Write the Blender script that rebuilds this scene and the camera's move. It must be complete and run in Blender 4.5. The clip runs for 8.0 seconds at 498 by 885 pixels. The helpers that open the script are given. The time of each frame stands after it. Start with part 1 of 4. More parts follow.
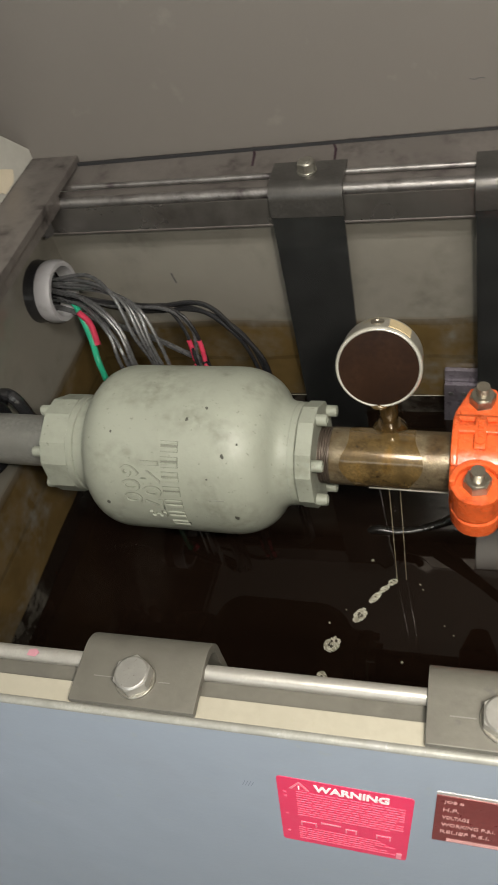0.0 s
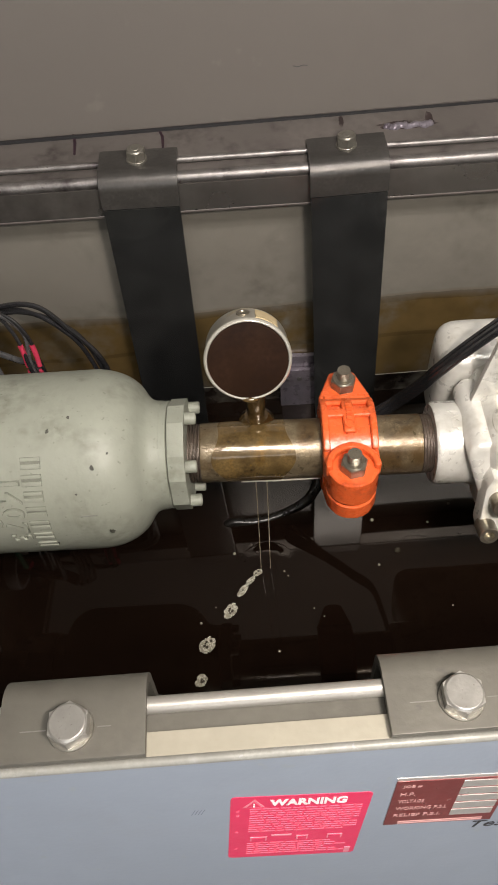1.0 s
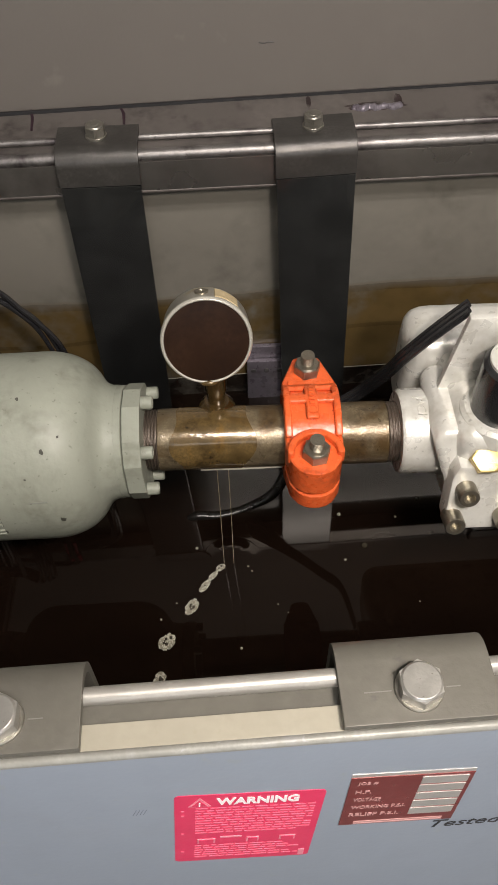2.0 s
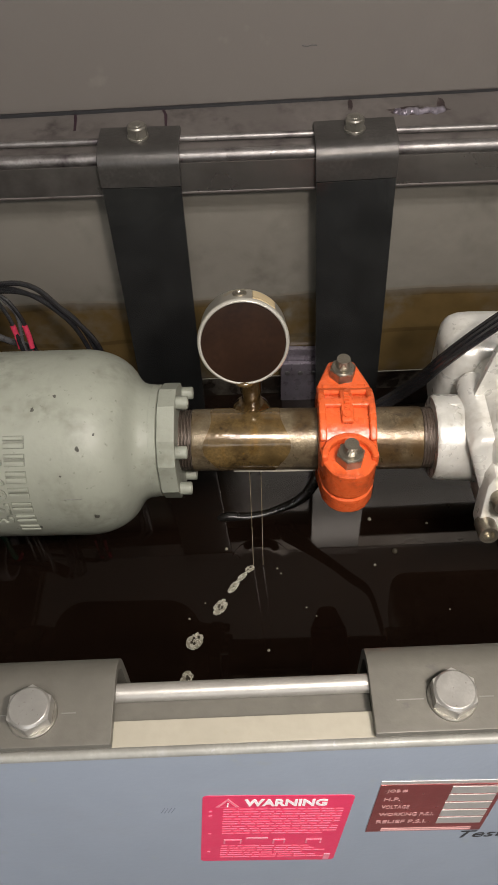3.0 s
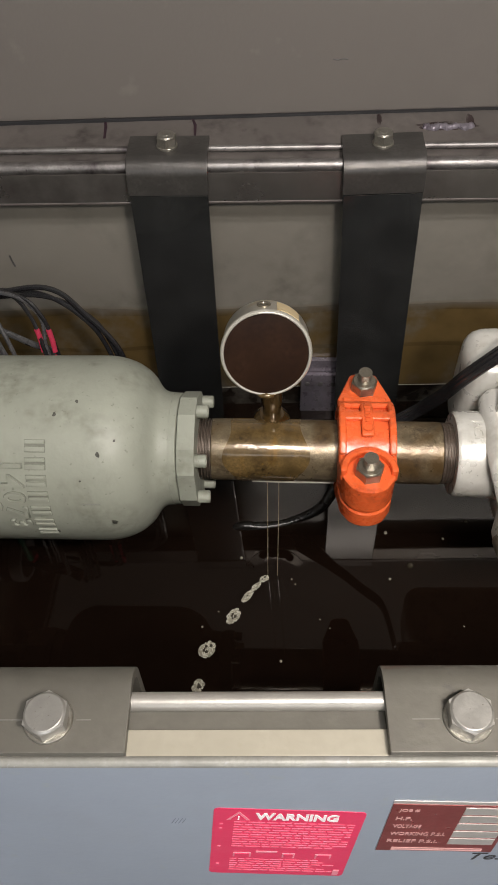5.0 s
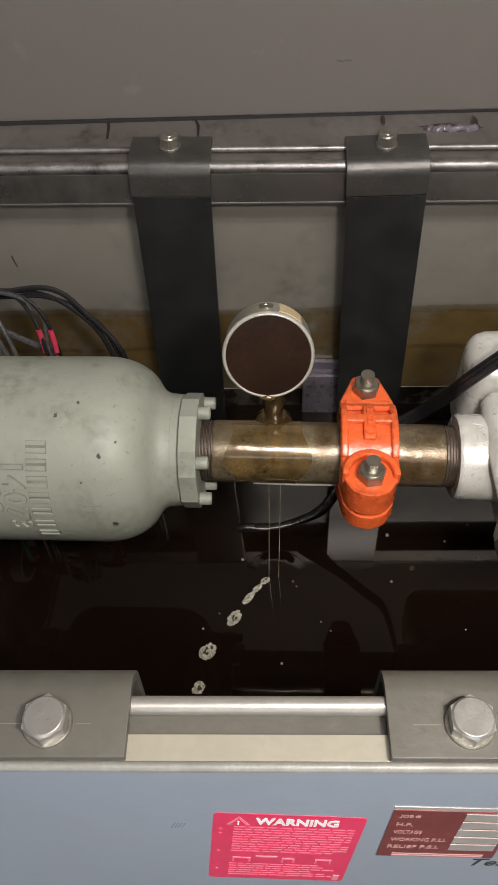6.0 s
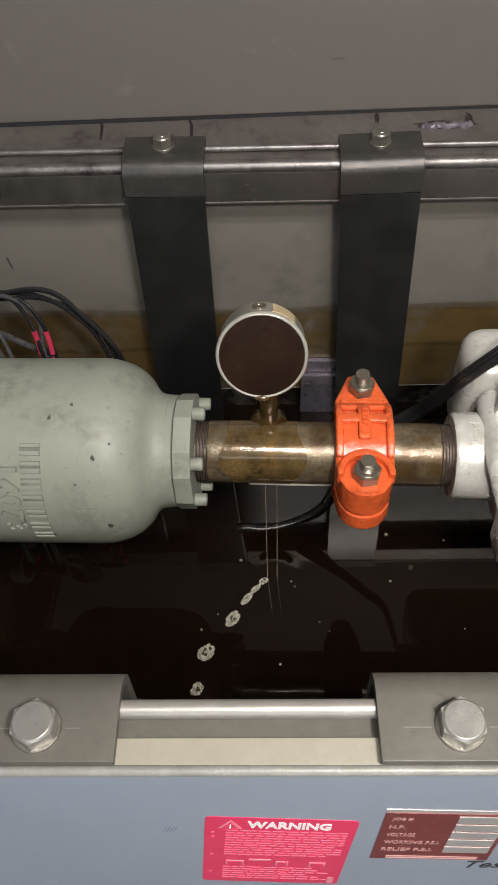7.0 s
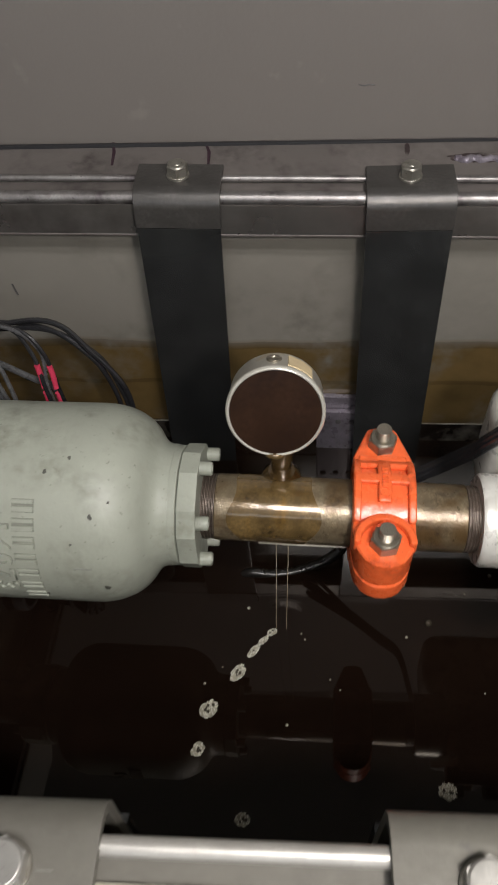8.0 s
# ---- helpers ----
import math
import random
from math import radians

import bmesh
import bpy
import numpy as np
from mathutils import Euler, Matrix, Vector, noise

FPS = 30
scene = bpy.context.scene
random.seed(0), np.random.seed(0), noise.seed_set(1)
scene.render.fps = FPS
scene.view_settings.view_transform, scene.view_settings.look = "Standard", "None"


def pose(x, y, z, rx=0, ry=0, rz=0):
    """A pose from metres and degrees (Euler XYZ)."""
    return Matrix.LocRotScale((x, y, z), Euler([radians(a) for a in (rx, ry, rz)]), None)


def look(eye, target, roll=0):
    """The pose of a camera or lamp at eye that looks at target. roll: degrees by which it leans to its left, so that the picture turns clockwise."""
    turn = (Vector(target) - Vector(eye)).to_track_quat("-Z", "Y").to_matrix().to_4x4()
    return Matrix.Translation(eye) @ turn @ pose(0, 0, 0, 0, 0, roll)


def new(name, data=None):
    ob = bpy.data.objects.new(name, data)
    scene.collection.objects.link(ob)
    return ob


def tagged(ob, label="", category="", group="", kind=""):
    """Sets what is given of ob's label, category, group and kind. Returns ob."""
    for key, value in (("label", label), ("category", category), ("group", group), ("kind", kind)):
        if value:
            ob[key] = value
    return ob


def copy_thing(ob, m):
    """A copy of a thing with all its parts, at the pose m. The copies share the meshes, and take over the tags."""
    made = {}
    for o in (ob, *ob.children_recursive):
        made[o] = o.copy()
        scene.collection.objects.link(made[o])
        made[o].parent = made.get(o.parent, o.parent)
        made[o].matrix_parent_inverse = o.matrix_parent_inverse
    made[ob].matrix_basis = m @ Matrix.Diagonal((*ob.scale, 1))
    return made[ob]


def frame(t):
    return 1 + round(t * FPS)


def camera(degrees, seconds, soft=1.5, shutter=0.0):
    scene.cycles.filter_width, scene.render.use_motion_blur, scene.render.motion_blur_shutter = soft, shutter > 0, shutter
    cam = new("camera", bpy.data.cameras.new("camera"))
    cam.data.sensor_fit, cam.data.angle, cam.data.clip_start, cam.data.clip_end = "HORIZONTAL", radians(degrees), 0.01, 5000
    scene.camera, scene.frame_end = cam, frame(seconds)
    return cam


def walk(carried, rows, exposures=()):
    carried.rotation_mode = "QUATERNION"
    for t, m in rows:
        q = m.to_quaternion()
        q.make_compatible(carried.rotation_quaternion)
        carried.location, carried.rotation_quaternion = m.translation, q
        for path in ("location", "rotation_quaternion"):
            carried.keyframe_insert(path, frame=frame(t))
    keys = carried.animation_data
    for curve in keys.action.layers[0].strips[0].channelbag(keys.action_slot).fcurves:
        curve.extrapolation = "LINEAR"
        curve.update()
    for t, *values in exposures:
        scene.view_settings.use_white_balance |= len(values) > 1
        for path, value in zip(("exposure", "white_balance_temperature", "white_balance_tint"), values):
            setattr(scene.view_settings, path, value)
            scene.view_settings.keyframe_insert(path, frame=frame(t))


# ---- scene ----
cam = camera(35.1, 8.0, soft=1.0, shutter=0.3)
PATH = [
    (0, (0.083, -0.184, 1.166), (-0.492, 1.012, -0.33), -16.4),
    (0.2, (0.055, -0.192, 1.161), (-0.395, 1.021, -0.364), -14.2),
    (0.5, (0.014, -0.204, 1.149), (-0.214, 1.033, -0.407), -10.1),
    (1, (0.006, -0.17, 1.158), (-0.033, 1.067, -0.414), -4.0),
    (1.5, (-0.009, -0.165, 1.13), (0.0, 1.064, -0.448), 0.0),
    (1.6, (-0.005, -0.165, 1.127), (0.009, 1.067, -0.448), 0.1),
    (1.7, (0.004, -0.166, 1.127), (0.024, 1.073, -0.443), -0.4),
    (1.9, (0.018, -0.167, 1.127), (0.042, 1.078, -0.438), -1.2),
    (2.3, (0.021, -0.166, 1.128), (0.016, 1.081, -0.434), -2.3),
    (2.8, (0.015, -0.165, 1.129), (-0.033, 1.084, -0.431), -2.8),
    (3, (0.015, -0.167, 1.128), (-0.037, 1.083, -0.432), -2.5),
    (3.5, (0.015, -0.171, 1.13), (-0.053, 1.083, -0.426), -2.1),
    (4, (0.012, -0.169, 1.135), (-0.065, 1.088, -0.418), -1.7),
    (5.5, (0.011, -0.164, 1.129), (-0.083, 1.1, -0.419), -2.1),
    (6, (0.011, -0.163, 1.13), (-0.083, 1.1, -0.418), -1.9),
    (6.5, (0.013, -0.167, 1.127), (-0.085, 1.094, -0.422), -2.2),
    (7, (0.019, -0.16, 1.129), (-0.087, 1.1, -0.421), -2.8),
    (7.5, (0.01, -0.15, 1.13), (-0.101, 1.109, -0.42), -3.0),
    (7.8, (0.010, -0.126, 1.134), (-0.108, 1.124, -0.423), -3.2),
    (8, (0.019, -0.095, 1.122), (-0.128, 1.158, -0.43), -2.6),
]
walk(cam, [(t, look(eye, target, roll)) for t, eye, target, roll in PATH],
     [(0.0, 0.26, 6800, 7), (0.5, 0.24, 6600, 13), (1.0, 0.24, 6800, 13), (1.5, 0.15, 6800, 13), (3.0, 0.02, 6700, 13), (7.0, -0.03, 6500, 12), (8.0, 0.02, 6350, 12)])

# ---- light ----
world = bpy.data.worlds.new("world")
world.use_nodes = True
world.node_tree.nodes["Background"].inputs["Color"].default_value = (0.5, 0.5, 0.52, 1)
world.node_tree.nodes["Background"].inputs["Strength"].default_value = 0.09
scene.world = world


def lamp(name, x, y, z, sx, sy, power, color):
    data = bpy.data.lights.new(name, "AREA")
    data.shape, data.size, data.size_y, data.energy, data.color = "RECTANGLE", sx, sy, power, color
    ob = new(name, data)
    ob.matrix_world = pose(x, y, z)
    return ob


LAMPS = [(0.38, -0.63, 2.42, 1.1, 0.10, 15.5, (0.985, 0.96, 0.93)), (0.38, -0.88, 2.42, 1.1, 0.10, 15.5, (0.985, 0.96, 0.93))]
for row in LAMPS:
    lamp("tube_light", *row)
# unseen compact lamp added over the tank, near the camera, for the highlights
near_camera_light = lamp("near_camera_light", 0.17, -0.17, 1.20, 0.06, 0.04, 2.9, (1.0, 0.93, 0.84))
near_camera_light.matrix_world = look((0.17, -0.17, 1.20), (0.05, 0.30, 0.62))
# daylight through the doorway behind
door_light = lamp("doorway_light", 0.0, -2.24, 1.25, 1.6, 2.1, 17, (0.9, 0.95, 1.0))
door_light.matrix_world = pose(0.0, -2.24, 1.25, 90, 0, 0)


# ---- materials ----
def mat(name, color, rough=0.5, metal=0.0, var=0.15, scale=25.0, bump=0.08, bscale=250.0, dirt=None, dirt_amount=0.4, dirt_scale=9.0, coat=0.0, stain=None, rvar=0.12, spec=0.5, grime=None, grime_scale=8.0):
    m = bpy.data.materials.new(name)
    m.use_nodes = True
    nt = m.node_tree
    N, L = nt.nodes, nt.links
    b = N["Principled BSDF"]
    b.inputs["Metallic"].default_value = metal
    b.inputs["Coat Weight"].default_value = coat
    b.inputs["Coat Roughness"].default_value = 0.08
    b.inputs["Specular IOR Level"].default_value = spec
    co = N.new("ShaderNodeTexCoord")
    geo = N.new("ShaderNodeNewGeometry")

    def tex(sc, detail=5.0, distort=0.0):
        n = N.new("ShaderNodeTexNoise")
        n.inputs["Scale"].default_value, n.inputs["Detail"].default_value, n.inputs["Distortion"].default_value = sc, detail, distort
        L.new(geo.outputs["Position"], n.inputs["Vector"])
        return n.outputs["Fac"]

    def ramp(src, a, c):
        r = N.new("ShaderNodeMapRange")
        r.inputs["From Min"].default_value, r.inputs["From Max"].default_value = a, c
        L.new(src, r.inputs["Value"])
        return r.outputs["Result"]

    def mix(fac, a, c):
        x = N.new("ShaderNodeMix")
        x.data_type = "RGBA"
        for sock, val in ((x.inputs[0], fac), (x.inputs[6], a), (x.inputs[7], c)):
            if isinstance(val, (tuple, float)):
                sock.default_value = val if isinstance(val, float) else (*val[:3], 1)
            else:
                L.new(val, sock)
        return x.outputs[2]

    fine = tex(scale)
    col = mix(ramp(fine, 0.3, 0.7), tuple(c * (1 - var) for c in color), tuple(min(1, c * (1 + var)) for c in color))
    col = mix(ramp(tex(scale * 9), 0.35, 0.75), col, tuple(c * (1 - 0.6 * var) for c in color))
    if dirt:
        lo = 0.72 - 0.35 * dirt_amount
        col = mix(ramp(tex(dirt_scale, 7.0, 0.6), lo, lo + 0.16), col, dirt)
        col = mix(ramp(tex(dirt_scale * 7, 4.0), 0.66, 0.74), col, dirt)
    if stain:
        # an oil-washed band up to a tide line, uneven by a few millimetres
        sep = N.new("ShaderNodeSeparateXYZ")
        L.new(geo.outputs["Position"], sep.inputs[0])
        add = N.new("ShaderNodeMath")
        add.operation = "MULTIPLY_ADD"
        L.new(tex(14.0), add.inputs[0])
        add.inputs[1].default_value = 0.012
        level_z = N.new("ShaderNodeMath")
        level_z.operation = "MULTIPLY_ADD"
        L.new(sep.outputs["X"], level_z.inputs[0])
        level_z.inputs[1].default_value = -0.022
        L.new(sep.outputs["Z"], level_z.inputs[2])
        L.new(level_z.outputs[0], add.inputs[2])
        z, level, shade = add.outputs[0], stain[0], stain[1]
        col = mix(ramp(z, level + 0.008, level - 0.007), col, mix(ramp(tex(30.0), 0.3, 0.7), tuple(c * 0.75 for c in shade), shade))
        for off, w in ((-0.002, 0.005), (-0.06, 0.003)):
            band = N.new("ShaderNodeMath")
            band.operation = "COMPARE"
            L.new(z, band.inputs[0])
            band.inputs[1].default_value, band.inputs[2].default_value = level + off, w
            mul = N.new("ShaderNodeMath")
            mul.operation = "MULTIPLY"
            L.new(band.outputs[0], mul.inputs[0])
            mul.inputs[1].default_value = 0.35
            col = mix(mul.outputs[0], col, tuple(c * 0.3 for c in shade))
        # below that the wall stays wet with black oil
        col = mix(ramp(z, stain[2] + 0.008, stain[2] + 0.004), col, (0.012, 0.008, 0.006))
    if grime:
        # smudges: broad patches broken up by fine specks
        mul = N.new("ShaderNodeMath")
        mul.operation = "MULTIPLY"
        L.new(ramp(tex(grime_scale, 4.0, 0.4), 0.47, 0.68), mul.inputs[0])
        L.new(ramp(tex(grime_scale * 5, 5.0), 0.34, 0.74), mul.inputs[1])
        col = mix(mul.outputs[0], col, grime)
    L.new(col, b.inputs["Base Color"])
    rr = N.new("ShaderNodeMapRange")
    rr.inputs["To Min"].default_value, rr.inputs["To Max"].default_value = max(0.02, rough - rvar), min(1, rough + rvar)
    L.new(tex(scale * 2.2), rr.inputs["Value"])
    L.new(rr.outputs["Result"], b.inputs["Roughness"])
    if bump:
        bp = N.new("ShaderNodeBump")
        bp.inputs["Strength"].default_value, bp.inputs["Distance"].default_value = bump, 0.002
        L.new(tex(bscale, 3.0), bp.inputs["Height"])
        L.new(bp.outputs[0], b.inputs["Normal"])
        L.new(bp.outputs[0], b.inputs["Coat Normal"])
    return m


M_WALL = mat("grey tank paint", (0.228, 0.214, 0.185), 0.15, spec=0.6, var=0.09, scale=7, bump=0.008, bscale=90, rvar=0.06, grime=(0.158, 0.149, 0.127), grime_scale=13, stain=(0.5385, (0.13, 0.087, 0.034), 0.404))
M_PANEL = mat("grey panel paint", (0.147, 0.133, 0.12), 0.6, var=0.05, scale=4, bump=0.08, dirt=(0.172, 0.156, 0.14), dirt_amount=0.3, dirt_scale=4, grime=(0.145, 0.131, 0.118), grime_scale=3)
M_RIM = mat("rim steel", (0.165, 0.148, 0.137), 0.36, 0.35, var=0.12, scale=14, bump=0.08, dirt=(0.13, 0.112, 0.108), dirt_amount=0.35, dirt_scale=11, grime=(0.02, 0.013, 0.014), grime_scale=19)
M_SKIRT = mat("polished rim steel", (0.25, 0.235, 0.22), 0.3, 0.8, var=0.12, scale=9, bump=0.04, grime=(0.12, 0.1, 0.095), grime_scale=9)
M_BEAD = mat("bright bead steel", (0.31, 0.295, 0.285), 0.42, 0.8, var=0.25, scale=60, bump=0.1, bscale=160, dirt=(0.14, 0.118, 0.122), dirt_amount=0.42, dirt_scale=24, grime=(0.06, 0.045, 0.05), grime_scale=20)
M_FBEAD = mat("clean bead steel", (0.37, 0.357, 0.33), 0.4, 0.5, var=0.12, scale=60, bump=0.06, bscale=160, dirt=(0.34, 0.32, 0.29), dirt_amount=0.3, dirt_scale=24)
M_DARK = mat("dark paint and rim shade", (0.09, 0.085, 0.085), 0.5, 0.2, var=0.2)
M_FRONT = mat("blue grey enamel", (0.244, 0.284, 0.346), 0.34, var=0.05, scale=5, bump=0.04, bscale=260, dirt=(0.25, 0.285, 0.32), dirt_amount=0.15, dirt_scale=12, grime=(0.235, 0.27, 0.325), grime_scale=14)
M_CREAM = mat("cream painted flange", (0.31, 0.29, 0.235), 0.4, var=0.07, scale=20, dirt=(0.3, 0.28, 0.22), dirt_amount=0.3, dirt_scale=25)
M_EDGE = mat("worn pale edge", (0.25, 0.25, 0.228), 0.45, 0.1, var=0.2, scale=60, dirt=(0.3, 0.3, 0.3), dirt_amount=0.4, dirt_scale=40)
M_STRAP = mat("black strap paint", (0.024, 0.025, 0.025), 0.16, spec=1.0, var=0.35, scale=25, bump=0.012, dirt=(0.034, 0.035, 0.034), dirt_amount=0.1, dirt_scale=14, rvar=0.04, coat=0.6)
M_STRAPTOP = mat("worn black bracket paint", (0.085, 0.08, 0.075), 0.36, 0.5, var=0.3, scale=35, bump=0.12, dirt=(0.1, 0.095, 0.09), dirt_amount=0.3, dirt_scale=20)
M_BRKT = mat("grey bracket steel", (0.125, 0.119, 0.102), 0.5, 0.2, var=0.12, scale=22, bump=0.12, dirt=(0.105, 0.1, 0.09), dirt_amount=0.35, dirt_scale=14, grime=(0.075, 0.07, 0.06), grime_scale=12)
M_CHANNEL = mat("scratched steel", (0.2, 0.195, 0.18), 0.5, 0.2)
M_ZINC = mat("zinc bolt", (0.42, 0.41, 0.385), 0.36, 0.7, var=0.15, scale=90, bump=0.06, bscale=300, dirt=(0.25, 0.24, 0.21), dirt_amount=0.25, dirt_scale=70)
M_NUT = mat("dull nut steel", (0.33, 0.315, 0.275), 0.38, 0.8, var=0.2, scale=90, bump=0.1, bscale=500, dirt=(0.16, 0.14, 0.11), dirt_amount=0.3, dirt_scale=80)
M_BOLT = mat("yellowed bolt steel", (0.34, 0.31, 0.25), 0.36, 0.85, var=0.25, scale=90, bump=0.1, bscale=500, dirt=(0.12, 0.09, 0.06), dirt_amount=0.35, dirt_scale=80)
M_MUFF = mat("grey green enamel", (0.305, 0.322, 0.27), 0.47, var=0.05, scale=14, bump=0.3, bscale=120, dirt=(0.2, 0.21, 0.17), dirt_amount=0.06, dirt_scale=34, grime=(0.18, 0.188, 0.148), grime_scale=24)
M_CHIP = mat("chipped paint", (0.075, 0.075, 0.062), 0.5, var=0.5, scale=200, dirt=(0.2, 0.21, 0.17), dirt_amount=0.4, dirt_scale=200)
M_CREASE = mat("dirty shaded enamel", (0.2, 0.21, 0.172), 0.55, var=0.3, scale=60, bump=0.2, bscale=160, dirt=(0.26, 0.272, 0.225), dirt_amount=0.5, dirt_scale=60)
M_PIPE = mat("oily steel pipe", (0.215, 0.17, 0.105), 0.35, 0.42, var=0.5, scale=70, bump=0.16, bscale=500, dirt=(0.11, 0.068, 0.028), dirt_amount=0.6, dirt_scale=28, coat=0.3, rvar=0.2, grime=(0.04, 0.024, 0.014), grime_scale=55)
M_FILM = mat("amber oil film", (0.165, 0.108, 0.042), 0.22, 0.3, var=0.5, scale=55, bump=0.3, bscale=48, dirt=(0.24, 0.13, 0.022), dirt_amount=0.45, dirt_scale=34, coat=1.0, rvar=0.12, grime=(0.045, 0.028, 0.012), grime_scale=48)
M_STEM = mat("oil-wet brass", (0.085, 0.05, 0.016), 0.2, 0.4, var=0.5, scale=70, bump=0.15, bscale=160, coat=1.0, grime=(0.016, 0.01, 0.006), grime_scale=60)
M_THREAD = mat("rusty thread", (0.12, 0.093, 0.074), 0.42, 0.4, var=0.5, scale=90, bump=0.5, bscale=260)
M_ORANGE = mat("orange enamel", (0.84, 0.14, 0.038), 0.28, var=0.07, scale=40, bump=0.3, bscale=180, dirt=(0.42, 0.05, 0.012), dirt_amount=0.1, dirt_scale=40, grime=(0.36, 0.05, 0.018), grime_scale=40)
M_ALU = mat("cast aluminium paint", (0.74, 0.735, 0.69), 0.3, 0.2, spec=0.9, var=0.08, scale=35, bump=0.16, bscale=170, dirt=(0.52, 0.51, 0.46), dirt_amount=0.25, dirt_scale=25, grime=(0.42, 0.4, 0.34), grime_scale=22)
M_CHROME = mat("satin gauge rim", (0.5, 0.475, 0.41), 0.34, 0.6, var=0.1, scale=80, bump=0.05, dirt=(0.5, 0.42, 0.28), dirt_amount=0.3, dirt_scale=60)
M_GLASS = mat("oil-filled gauge face", (0.026, 0.0135, 0.0085), 0.25, var=0.3, scale=30, bump=0.01, grime=(0.016, 0.009, 0.007), grime_scale=40, rvar=0.05, spec=0.16)
M_TAG = mat("yellowed tag", (0.62, 0.5, 0.3), 0.5, var=0.12, scale=60)
M_BLACK = mat("black rubber", (0.018, 0.018, 0.02), 0.24, spec=1.0, var=0.3, scale=60, bump=0.03, rvar=0.05)
M_CABLE = mat("oily black cable", (0.01, 0.009, 0.008), 0.3, var=0.4, scale=60, bump=0.3, bscale=150)
M_WIRE = mat("grey wire sheath", (0.075, 0.075, 0.077), 0.28, var=0.2, scale=60, bump=0.03)
M_RED = mat("red sleeve", (0.58, 0.05, 0.1), 0.2, var=0.15, scale=90)
M_GREEN = mat("green wire sheath", (0.02, 0.35, 0.2), 0.35, var=0.15, scale=60)
M_RING = mat("pale plastic bushing", (0.4, 0.39, 0.405), 0.45, var=0.07, scale=40, bump=0.05, grime=(0.25, 0.24, 0.24), grime_scale=30)
M_STICK = mat("pink red sticker", (0.68, 0.024, 0.1), 0.35, var=0.05, scale=30, bump=0.05)
M_PLATEPRINT = mat("dim plate print", (0.5, 0.27, 0.26), 0.45, var=0.1)
M_PRINT = mat("pale pink print", (0.7, 0.1, 0.175), 0.4, var=0.05)
M_WHITE = mat("white print", (0.85, 0.8, 0.8), 0.4, var=0.03)
M_FAINT = mat("faint white print", (0.74, 0.24, 0.31), 0.4, var=0.1, scale=300)
M_MAROON = mat("maroon plate print", (0.17, 0.024, 0.024), 0.32, 0.2, var=0.15, scale=60, bump=0.04)
M_PLATE = mat("bare aluminium plate", (0.62, 0.6, 0.58), 0.32, 0.7, var=0.1, scale=60, bump=0.04)
M_INK = mat("black ink", (0.02, 0.02, 0.022), 0.5, var=0.1)
M_WELD = mat("purple heat-tinted weld", (0.26, 0.235, 0.27), 0.32, 0.4, var=0.4, scale=70, bump=0.5, bscale=200, dirt=(0.07, 0.05, 0.07), dirt_amount=0.45, dirt_scale=60)
M_PAD = mat("purple-grey steel", (0.19, 0.17, 0.2), 0.3, 0.3, var=0.25, scale=50, bump=0.15, bscale=200, dirt=(0.05, 0.04, 0.05), dirt_amount=0.2, dirt_scale=60, grime=(0.07, 0.055, 0.065), grime_scale=28)
M_MARK = mat("dark purple marker", (0.03, 0.012, 0.02), 0.5, var=0.3, scale=80)
M_PINK = mat("pink marker", (0.42, 0.2, 0.24), 0.5, var=0.2, scale=120)
M_FROTH = mat("oil froth", (0.32, 0.3, 0.235), 0.25, var=0.4, scale=300, bump=0.3, bscale=900)
M_FOAM = mat("oil foam", (0.62, 0.6, 0.51), 0.15, var=0.2, scale=200, bump=0.0, coat=0.5)
M_BUBBLE = mat("bubble film", (0.05, 0.042, 0.03), 0.06, var=0.2, scale=200, bump=0.0, coat=1.0, rvar=0.03)
M_STREAM = mat("oil strand", (0.4, 0.33, 0.22), 0.1, var=0.2, scale=100, bump=0.0, coat=1.0)
# much paler than the tank oil: the glint is put into the colour
M_OILGLINT = mat("oil with painted glint", (0.4, 0.375, 0.32), 0.06, var=0.2, scale=120, bump=0.05, bscale=160, coat=1.0, rvar=0.03)
M_ROOM = mat("room wall paint", (0.6, 0.59, 0.56), 0.7, var=0.05, scale=3)
M_FLOOR = mat("concrete floor", (0.25, 0.245, 0.23), 0.7, var=0.15, scale=6, dirt=(0.17, 0.165, 0.15), dirt_amount=0.4, dirt_scale=2)
M_PAPER = mat("torn cream paper", (0.72, 0.64, 0.5), 0.7, var=0.06, scale=50)
M_OIL = mat("dark hydraulic oil", (0.0078, 0.0042, 0.0027), 0.025, var=0.3, scale=9, bump=0.02, bscale=12, rvar=0.015, spec=0.28)
M_OIL.node_tree.nodes["Principled BSDF"].inputs["Specular Tint"].default_value = (1.0, 0.94, 0.86, 1)
M_BEZEL = mat("polished gauge bezel", (0.62, 0.6, 0.53), 0.34, 0.5, var=0.06, scale=80, bump=0.01, rvar=0.05)
M_SCUFF = mat("faint grey scuff", (0.15, 0.175, 0.215), 0.45, var=0.2, scale=200)
M_TUBE = bpy.data.materials.new("lamp diffuser")
M_TUBE.use_nodes = True
M_TUBE.node_tree.nodes["Principled BSDF"].inputs["Emission Color"].default_value = (1, 0.95, 0.88, 1)
M_TUBE.node_tree.nodes["Principled BSDF"].inputs["Emission Strength"].default_value = 4.0


# ---- builders ----
ORIGIN = {}


def thing(name, at, label, category, group="", kind=""):
    ob = new(name)
    ob.empty_display_size = 0.02
    ob.location = at
    ORIGIN[ob.name] = Vector(at)
    return tagged(ob, label, category, group, kind)


